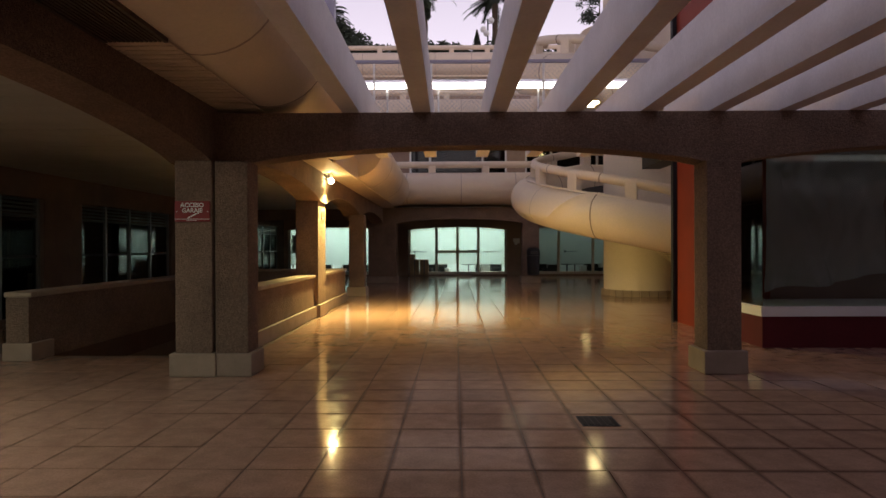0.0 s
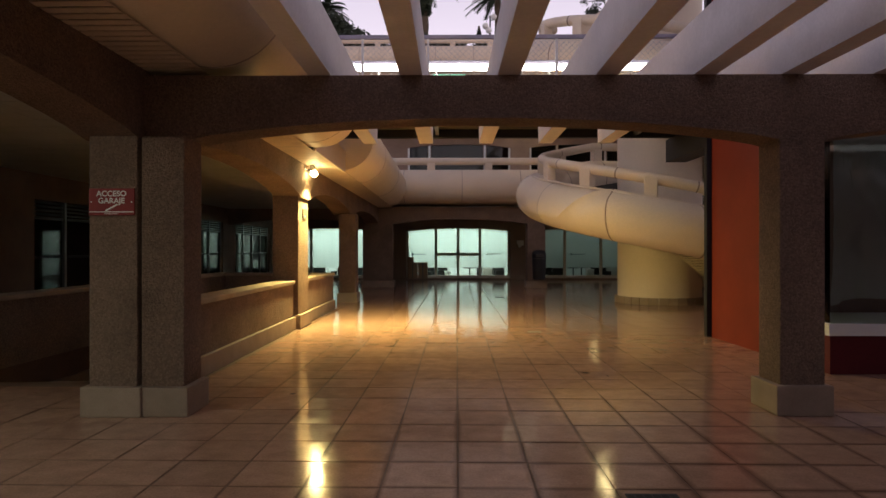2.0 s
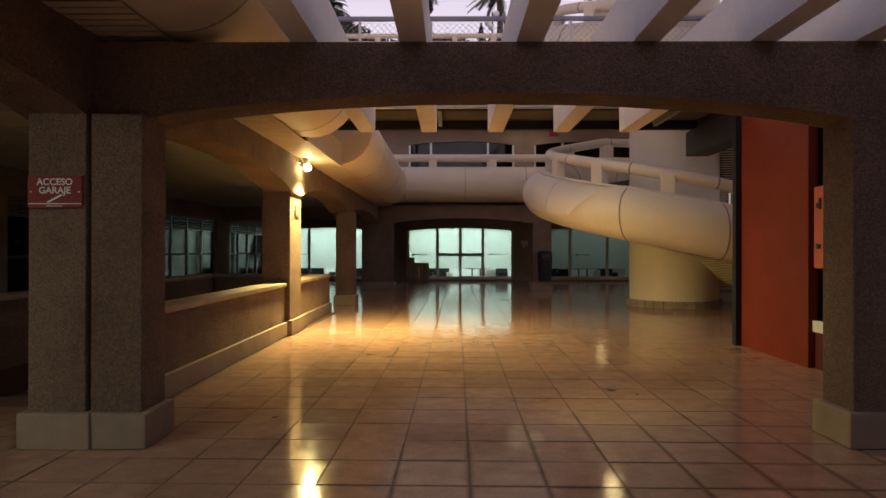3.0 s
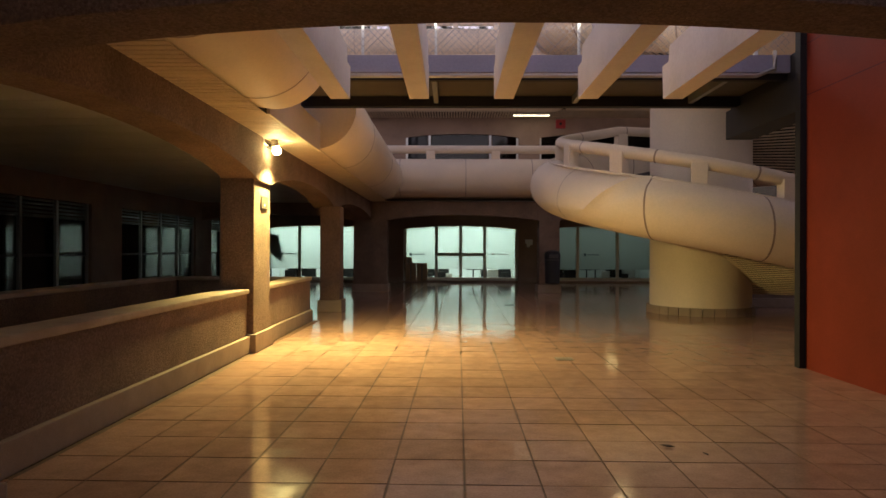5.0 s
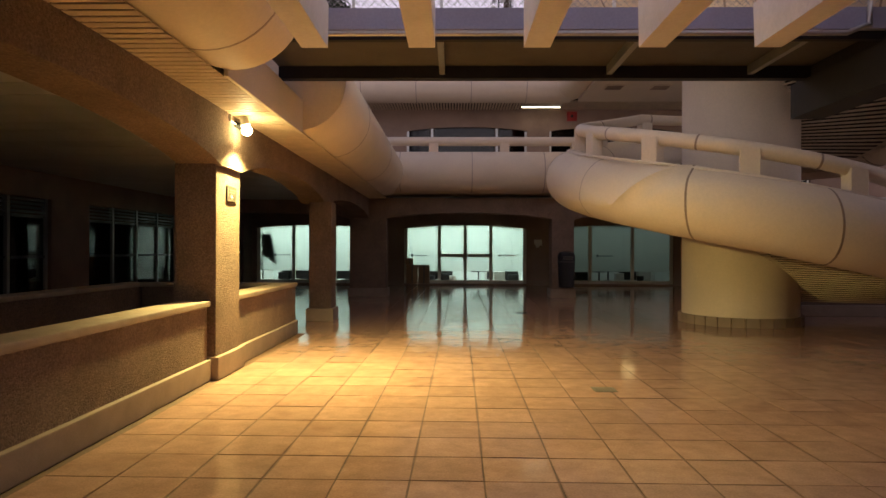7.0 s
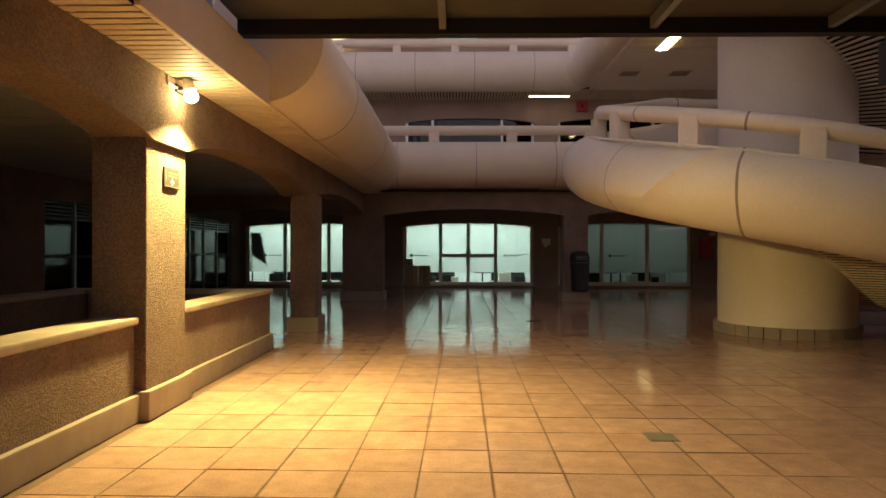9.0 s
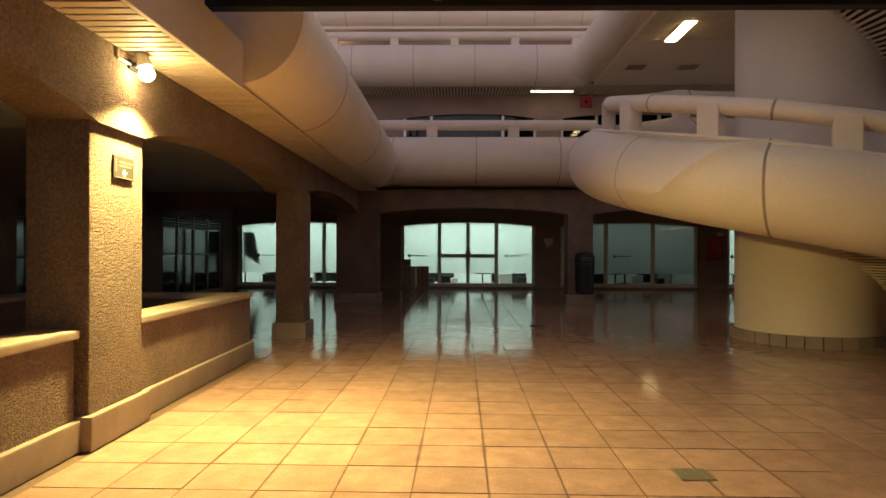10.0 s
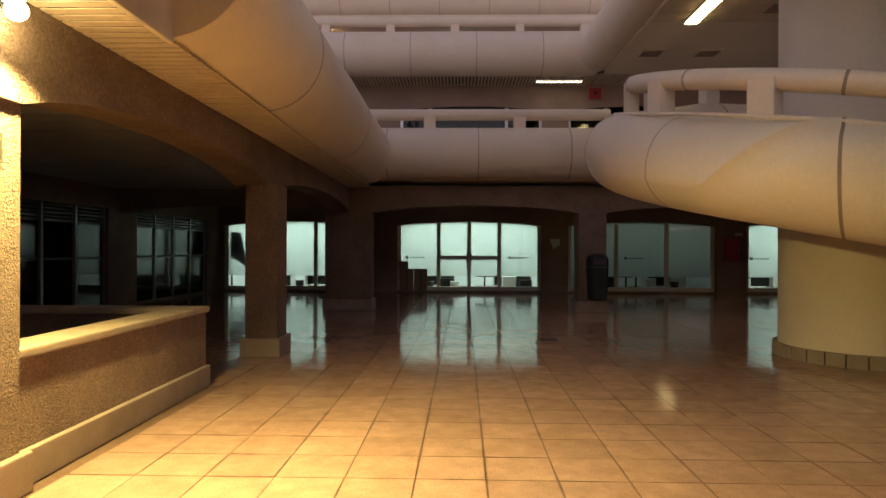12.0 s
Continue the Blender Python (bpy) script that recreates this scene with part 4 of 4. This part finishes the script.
fr_ = [bm.verts.new((x, WY - 0.006, z)) for x, z in shape]
bk = [bm.verts.new((x, WY - 0.002, z)) for x, z in shape]
bm.faces.new(fr_)
bm.faces.new(bk[::-1])
for k in range(len(shape)):
    bm.faces.new((fr_[k], fr_[(k + 1) % len(shape)], bk[(k + 1) % len(shape)], bk[k]))
part("paper", bm, WHITE, nt)
hc = thing("fire_cabinet", (8.3, WY - 0.08, 1.0), "red fire hose cabinet on the brown wall", "fire cabinet")
part("cabinet", boxed(8.08, 8.5, WY - 0.16, WY - 0.002, 0.97, 1.65, 0.012), FIRERED, hc)
door = part("door_panel", boxed(8.11, 8.47, WY - 0.172, WY - 0.162, 1.0, 1.62, 0.004), FIRERED, hc)
part("latch", boxed(8.42, 8.45, WY - 0.185, WY - 0.173, 1.3, 1.34), ALU, door)
st = thing("sign", (8.45, WY, 1.75), "small white safety sign above the fire cabinet", "sign")
part("plate", boxed(8.4, 8.62, WY - 0.012, WY - 0.002, 1.72, 1.82), WHITE, st)
ab = thing("alarm_box", (4.2, WY, 5.9), "small red alarm box high on the wall", "alarm")
case = part("case", boxed(4.05, 4.4, WY - 0.12, WY - 0.002, 5.8, 6.12, 0.01), FIRERED, ab)
part("button", sweep(bmesh.new(), [(4.22, WY - 0.12, 5.96), (4.22, WY - 0.14, 5.96)], 0.05, 12), BLACK, case)

# skirting of the rear gallery
for a, b2 in ((-2.75, -1.68), (2.66, 3.45), (7.85, 8.75)):
    solid("baseboard", boxed(a + 0.002, b2 - 0.002, WY - 0.03, WY - 0.002, 0, 0.17, 0.005), PLINTH, "pale stone skirting along the rear wall", "skirting", "rear skirting")

# ---------------------------------------------------------------- soffit lamps and vents


def soffit_lamp(x0, x1, y0, y1, z, mat, label, group="soffit lamps"):
    s = thing("ceiling_lamp", ((x0 + x1) / 2, (y0 + y1) / 2, z), label, "lamp", group)
    tray = part("tray", boxed(x0 - 0.03, x1 + 0.03, y0 - 0.03, y1 + 0.03, z, z + 0.045), WHITE, s)
    part("tube_light", boxed(x0, x1, y0, y1, z - 0.02, z - 0.002), mat, tray, "glowing diffuser")


soffit_lamp(2.4, 3.7, 27.05, 27.15, 6.155, glowing("dim_tube", (1.0, 0.86, 0.55), 5), "fluorescent lamp in the slatted soffit, switched on")
soffit_lamp(4.97, 5.22, 20.97, 22.3, 6.155, TUBE_LIGHT, "warm fluorescent panel in the landing soffit, switched on")
soffit_lamp(-5.2, -4.4, 32.6, 32.7, 9.79, TUBE_LIGHT, "distant fluorescent lamp under the top terrace")
GREEN_LIGHT = glowing("green_tube", (0.2, 1.0, 0.6), 1.6)
soffit_lamp(-0.7, 0.9, 32.6, 32.7, 9.79, GREEN_LIGHT, "greenish fluorescent lamp under the top terrace")
for x, y in ((4.9, 24.5), (6.3, 24.5), (6.6, 21.5)):
    v = thing("ceiling_vent", (x, y, 6.2), "square air vent in the cream soffit", "vent", "soffit vents")
    part("frame", boxed(x - 0.28, x + 0.28, y - 0.28, y + 0.28, 6.17, 6.197), SOFFIT, v)
    for k in range(5):
        part("slat", boxed(x - 0.24, x + 0.24, y - 0.22 + k * 0.1, y - 0.17 + k * 0.1, 6.155, 6.168), TUBE_JOINT, v)

wl_ = thing("wall_lamp", (5.9, 10.58, 3.95), "white fluorescent wall lamp inside the upper shop, switched on", "lamp")
part("tray", boxed(5.68, 6.12, 10.56, 10.598, 3.9, 4.02, 0.006), WHITE, wl_)
part("tube_light", boxed(5.7, 6.1, 10.52, 10.558, 3.925, 3.995, 0.006), STRIP_LIGHT, wl_, "glowing diffuser")

# landing clutter
wb = thing("wheeled_bin", (5.3, 22.3, 2.8), "blue plastic wheeled bin on the landing", "bin")
BLUE = material("blue_plastic", (0.05, 0.1, 0.2), 0.5)
part("body", sweep(bmesh.new(), [(5.3, 22.3, 2.86), (5.3, 22.3, 3.95)], [0.24, 0.3], 4), BLUE, wb)
part("lid", boxed(5.02, 5.58, 22.02, 22.58, 3.952, 4.02, 0.02), BLACK, wb)
for x in (5.08, 5.48):
    part("wheel", sweep(bmesh.new(), [(x, 22.45, 2.88), (x + 0.05, 22.45, 2.88)], 0.08, 14), BLACK, wb)

# ---------------------------------------------------------------- drains and floor marks


DRAINGREY = material("worn_drain_metal", (0.2, 0.17, 0.12), 0.5, metal=0.3, vary=0.2)


def drain(x, y, sx, sy, mat, label):
    d = thing("floor_drain", (x, y, 0.002), label, "drain", "floor drains")
    part("frame", boxed(x - sx, x + sx, y - sy, y + sy, 0.0005, 0.004), mat, d)
    for k in range(6):
        u = x - sx + (k + 0.5) * 2 * sx / 6
        part("bar", boxed(u - sx / 9, u + sx / 9, y - sy * 0.85, y + sy * 0.85, 0.0042, 0.0065), STEEL if mat is BLACK else DRAINGREY, d)


drain(1.16, 4.14, 0.13, 0.13, BLACK, "dark metal drain grate set in the tiles")
drain(1.42, 10.72, 0.1, 0.1, DRAINGREY, "grey metal drain grate set in the tiles")
drain(1.43, 17.75, 0.12, 0.12, BLACK, "small dark drain grate set in the tiles")

DEAD_LEAF = material("dead_leaf", (0.05, 0.03, 0.02), 0.8, vary=0.2)
for x, y, turn, size in ((-1.19, 6.49, 0.6, 0.035), (1.5, 7.45, -0.5, 0.05), (1.68, 7.3, 1.9, 0.03)):
    lf = thing("dead_leaf", (x, y, 0.002), "small curled dead leaf lying on the tiles", "leaf", "dead leaves")
    bm = bmesh.new()
    spine = [bm.verts.new((size * u, 0, 0.004 + 0.006 * u * u)) for u in (-1, -0.4, 0.3, 1)]
    for sd in (-1, 1):
        rim = [bm.verts.new((size * u, sd * size * w_, 0.006 + 0.3 * size * w_)) for u, w_ in ((-0.5, 0.35), (0.2, 0.42))]
        bm.faces.new((spine[0], spine[1], rim[0]))
        bm.faces.new((spine[1], spine[2], rim[1], rim[0]))
        bm.faces.new((spine[2], spine[3], rim[1]))
    bmesh.ops.transform(bm, matrix=Matrix.Translation((x, y, 0)) @ Matrix.Rotation(turn, 4, "Z"), verts=bm.verts)
    part("blade", bm, DEAD_LEAF, lf)

# ---------------------------------------------------------------- bridge mesh
WIRE = material("wire_mesh", (0.42, 0.4, 0.4), 0.45, metal=0.6)
for y, z0, z1, name in ((10.83, 3.5, 4.42, "mesh_panel"), (12.23, 3.45, 4.3, "mesh_panel")):
    bm = bmesh.new()
    h = z1 - z0
    n = int((BX1 - BX0) / 0.085)
    for k in range(-int(h / 0.085), n):
        x = BX0 + k * 0.085
        for s0, s1 in (((x, z0), (x + h, z1)), ((x + h, z0), (x, z1))):
            (xa, za), (xb, zb) = s0, s1
            for lim in (BX0, BX1):
                def clip(px, pz, qx, qz):
                    if (lim == BX0 and px < lim) or (lim == BX1 and px > lim):
                        f2 = (lim - px) / (qx - px) if qx != px else 0
                        return lim, pz + (qz - pz) * f2
                    return px, pz
                xa, za = clip(xa, za, xb, zb)
                xb, zb = clip(xb, zb, xa, za)
            if abs(xa - xb) < 0.02 or not (BX0 - 0.01 <= min(xa, xb) and max(xa, xb) <= BX1 + 0.01):
                continue
            sweep(bm, [(xa, y, za), (xb, y, zb)], 0.0028, 3, cap=False)
    part(name, bm, WIRE, bridge, "diamond wire mesh")
for x in (-2.1, -2.5):
    solid("bridge_post", boxed(x - 0.09, x + 0.09, 11.62, 11.8, 2.8, 8.6, 0.01), FASCIA, "lilac-grey steel post beside the footbridge", "post", "bridge posts", "")

# ---------------------------------------------------------------- plastic sheet in the shop window
def sheet_material():
    mat = bpy.data.materials.new("plastic_sheet")
    mat.use_nodes = True
    n, l = mat.node_tree.nodes, mat.node_tree.links
    b = n["Principled BSDF"]
    b.inputs["Base Color"].default_value = (0.6, 0.6, 0.56, 1)
    b.inputs["Roughness"].default_value = 0.16
    b.inputs["Alpha"].default_value = 0.62
    return mat


SHEET = sheet_material()
sh = thing("plastic_sheet", (4.8, 7.66, 0.6), "crumpled translucent plastic sheet hanging behind the shop glass", "plastic sheet")
bm = bmesh.new()
grid = []
for i in range(41):
    u = i / 40
    col_ = []
    for j in range(31):
        v = j / 30
        x = 4.05 + 1.5 * u
        low = 0.66 + 0.22 * u + 0.03 * math.sin(9 * u)
        z = low + (2.58 - low) * v
        y = 7.64 + 0.04 * math.sin(14 * u + 3 * v) + 0.16 * noise.noise((u * 5, v * 2, 1.3)) + 0.05 * noise.noise((u * 15, v * 9, 4.0)) + 0.07 * math.exp(-((v - 1 + 1.6 * u) / 0.09) ** 2)
        col_.append(bm.verts.new((x, y, z)))
    grid.append(col_)
for i in range(40):
    for j in range(30):
        bm.faces.new((grid[i][j], grid[i + 1][j], grid[i + 1][j + 1], grid[i][j + 1]))
part("sheet", bm, SHEET, sh, smooth=True)
part("batten", boxed(4.03, 5.57, 7.63, 7.67, 2.56, 2.6), DARKALU, sh)
dh = thing("door_handle", (3.91, 8.5, 1.05), "pale red pull plate with black fixings on the shop door glass", "handle")
plate = part("grip", boxed(3.9, 3.92, 8.37, 8.6, 1.05, 1.9, 0.009), material("pale_red_paint", (0.5, 0.1, 0.06), 0.5, vary=0.1), dh)
for z in (1.28, 1.7):
    part("fixing", sweep(bmesh.new(), [(3.952, 8.5, z), (3.93, 8.5, z), (3.885, 8.5, z), (3.88, 8.5, z)], [0.028, 0.022, 0.022, 0.03], 10), BLACK, plate, "black fixing")
part("keeper", boxed(3.885, 3.9, 8.46, 8.49, 1.66, 1.78, 0.004), BLACK, plate, "black latch keeper")

# ---------------------------------------------------------------- distance
solid("backdrop_hill", boxed(-60, 60, 47, 120, 9, 15.4), LEAF, "dark planted hillside beyond the top terrace", "hill")


def leaf_cloud(bm, centre, rad, count, size, rnd, squash=1.0):
    for _ in range(count):
        d = Vector((rnd.gauss(0, 1), rnd.gauss(0, 1), rnd.gauss(0, 1))).normalized() * (rnd.random() ** 0.45)
        p = Vector(centre) + Vector((d.x * rad, d.y * rad, d.z * rad * squash))
        a = Vector((rnd.uniform(-1, 1), rnd.uniform(-1, 1), rnd.uniform(-1, 1))).normalized()
        b = a.orthogonal().normalized()
        s = size * rnd.uniform(0.6, 1.3)
        bm.faces.new([bm.verts.new(p + a * s), bm.verts.new(p + b * s * 0.5), bm.verts.new(p - a * s), bm.verts.new(p - b * s * 0.5)])


rnd = random.Random(8)
bm = bmesh.new()
x = -22.0
while x < 20:
    r = rnd.uniform(0.5, 1.1) * (1.25 if x < -5 else 0.9)
    leaf_cloud(bm, (x, 50 + rnd.uniform(-1, 1), 16.25 + rnd.uniform(0, 0.35)), r, 170, 0.22, rnd, 1.0)
    x += rnd.uniform(0.45, 0.9)
for k in range(5):
    leaf_cloud(bm, (-9.8 + k * 0.7, 51, 17.3 + (0.9, 1.5, 1.0, 0.4, 0.0)[k]), 1.1, 260, 0.22, rnd)
tagged(solid("hedge", bm, LEAF, "dark hedge of mixed shrubs along the hilltop", "hedge", kind="stuff"))


def palm(x, y, z0, z1, crown, count, seed, droop=0.5, skirt=0.0):
    r = random.Random(seed)
    p = thing("palm_tree", (x, y, z0), "tall palm, dark against the evening sky", "tree", "palms")
    part("trunk", sweep(bmesh.new(), [(x, y, z0), (x + 0.05, y, (z0 + z1) / 2), (x, y, z1)], [0.36, 0.3, 0.34], 10), BARK, p)
    bm = bmesh.new()
    for k in range(count):
        a = 2 * math.pi * (k + r.random()) / count
        rise = r.uniform(-0.5, 1.1)
        length = crown * r.uniform(0.8, 1.1)
        pts = []
        for i in range(9):
            s = i / 8
            out = length * s * math.cos(rise)
            pts.append(Vector((x + math.cos(a) * out, y + math.sin(a) * out, z1 + length * (math.sin(rise) * s - droop * s * s))))
        for i in range(8):
            q, w2 = pts[i], pts[i + 1]
            t = (w2 - q).normalized()
            side = t.cross(Vector((0, 0, 1)))
            side = side.normalized() if side.length > 0.01 else Vector((1, 0, 0))
            for m in range(7):
                c = q.lerp(w2, m / 7)
                ln = 0.55 * (1 - 0.6 * (i / 8)) * min(1, 0.35 + i * 0.3)
                for sg2 in (-1, 1):
                    tip = c + side * sg2 * ln + t * ln * 0.6 - Vector((0, 0, ln * 0.35))
                    bm.faces.new([bm.verts.new(c), bm.verts.new(c + t * 0.06), bm.verts.new(tip)])
            bm.faces.new([bm.verts.new(q - side * 0.025), bm.verts.new(q + side * 0.025), bm.verts.new(w2 + side * 0.02), bm.verts.new(w2 - side * 0.02)])
    part("crown", bm, LEAF, p)
    if skirt:
        bm = bmesh.new()
        for k in range(7):
            leaf_cloud(bm, (x, y, z1 - 0.3 - skirt * k / 7), 0.75 - 0.03 * k, 160, 0.3, r)
        part("dead_fronds", bm, LEAF, p, "hanging skirt of dead fronds")


palm(-10.6, 55, 15.3, 21.2, 2.9, 46, 1, 0.55)
palm(-1.95, 55, 15.3, 24.6, 3.2, 50, 2, 0.4, 3.6)
palm(4.1, 55, 15.3, 22.6, 2.6, 40, 3, 0.35)
cy = thing("conifer", (2.4, 51, 17), "small pointed dark conifer", "tree")
part("trunk", sweep(bmesh.new(), [(2.4, 51, 15.3), (2.4, 51, 18.5)], 0.08, 8), BARK, cy)
bm = bmesh.new()
for k in range(9):
    leaf_cloud(bm, (2.4, 51, 16.6 + k * 0.2), 0.6 * (1 - k / 9.5), 70, 0.12, rnd)
part("crown", bm, LEAF, cy)
pn = thing("pine_tree", (12.2, 55, 17), "sparse pine with open twiggy crown", "tree")
bm = sweep(bmesh.new(), [(13.2, 55, 15.3), (13.0, 55, 20), (13.1, 55, 22.6)], [0.22, 0.16, 0.06], 8)
part("trunk", bm, BARK, pn)
bm = bmesh.new()
for k in range(16):
    a, z, ln = rnd.uniform(2.4, 3.9), rnd.uniform(20.2, 22.4), rnd.uniform(0.6, 1.7)
    e = Vector((13.05 + math.cos(a) * ln, 55 + math.sin(a) * ln, z + rnd.uniform(-0.1, 0.4)))
    sweep(bm, [(13.05, 55, z), e], [0.05, 0.02], 5)
    leaf_cloud(bm, e, 0.38, 60, 0.13, rnd)
part("crown", bm, LEAF, pn)
sl = thing("street_lamp", (3.3, 54, 17), "unlit street lamp with two globes", "street lamp")
part("pole", sweep(bmesh.new(), [(3.45, 54, 15.3), (3.45, 54, 20.4)], 0.06, 8), STEEL, sl)
for dx, dz in ((-0.38, 19.55), (-0.12, 19.2), (0.3, 20.3)):
    part("globe", sweep(bmesh.new(), [(3.45 + dx, 54, dz + 0.26 * math.cos(k * math.pi / 8)) for k in range(9)], [0.001 + 0.26 * math.sin(k * math.pi / 8) for k in range(9)], 14), WHITE, sl, smooth=True)
    part("arm", sweep(bmesh.new(), [(3.45, 54, dz - 0.28), (3.45 + dx, 54, dz - 0.26)], 0.03, 6), STEEL, sl)

# ---------------------------------------------------------------- under the ramp and side gallery lamp
solid("wall_ramp_rear", boxed(6.15, 12.3, 17.6, 17.75, 0, 1.0), DARKWALL, "dark wall behind the foot of the ramp", "wall")
solid("baseboard", boxed(6.15, 12.3, 17.4, 17.597, 0, 0.2, 0.01), PLINTH, "pale stone kerb at the foot of the ramp wall", "kerb")
soffit_lamp(5.45, 5.62, 24.6, 25.8, 2.53, glowing("rear_gallery_tube", (1.0, 0.74, 0.3), 4), "warm fluorescent lamp on the rear gallery ceiling", "gallery lamps")
soffit_lamp(-4.8, -3.6, 2.5, 2.65, 2.53, glowing("gallery_tube", (0.98, 1.0, 0.84), 98), "white fluorescent lamp on the gallery ceiling", "gallery lamps")

# ---------------------------------------------------------------- floor tiles
bm_tile = boxed(-0.197, 0.197, -0.197, 0.197, -0.02, 0.0)
TILE_ME = finish("tile", bm_tile, TILE)
rng = random.Random(4)
rest_v, rest_f = [], []
made = 0
for i in range(-25, 32):
    for j in range(-24, 62):
        u0, v0 = TILE_P * (i + 0.5), TILE_P * (j + 0.5)
        cx = TILE_X + u0 * math.cos(TURN_TILES) - v0 * math.sin(TURN_TILES)
        cy = TILE_Y + u0 * math.sin(TURN_TILES) + v0 * math.cos(TURN_TILES)
        if cx < -7.2 or cx > 13 or cy > 28.1 or (-4.75 < cx < -2.3 and 6.8 < cy < 14.5):
            continue
        dz = rng.uniform(-0.0015, 0.0015)
        if -3 <= i < 4 and 0 <= j < 42 and made < 294:
            ob = new("tile", TILE_ME)
            ob.parent = ground
            ob.location = (cx, cy, dz)
            ob.rotation_euler = (rng.uniform(-0.0016, 0.0016), rng.uniform(-0.0016, 0.0016), TURN_TILES + rng.uniform(-0.004, 0.004))
            made += 1
        else:
            b = len(rest_v)
            sx, sy = rng.uniform(-0.0025, 0.0025), rng.uniform(-0.0025, 0.0025)
            for z in (-0.02, 0.0):
                for u, v in ((-1, -1), (1, -1), (1, 1), (-1, 1)):
                    rest_v.append((cx + u * 0.197 - v * 0.197 * TURN_TILES, cy + v * 0.197 + u * 0.197 * TURN_TILES, z + dz + u * sx * 0.3 + v * sy * 0.3))
            rest_f += [(b + 4, b + 5, b + 6, b + 7)] + [(b + k, b + (k + 1) % 4, b + 4 + (k + 1) % 4, b + 4 + k) for k in range(4)]
me = bpy.data.meshes.new("tile_field")
me.from_pydata(rest_v, [], rest_f)
me.materials.append(TILE)
ob = new("tile_field", me)
ob.parent = ground
tagged(ob, "square terracotta floor tiles further off", kind="stuff")
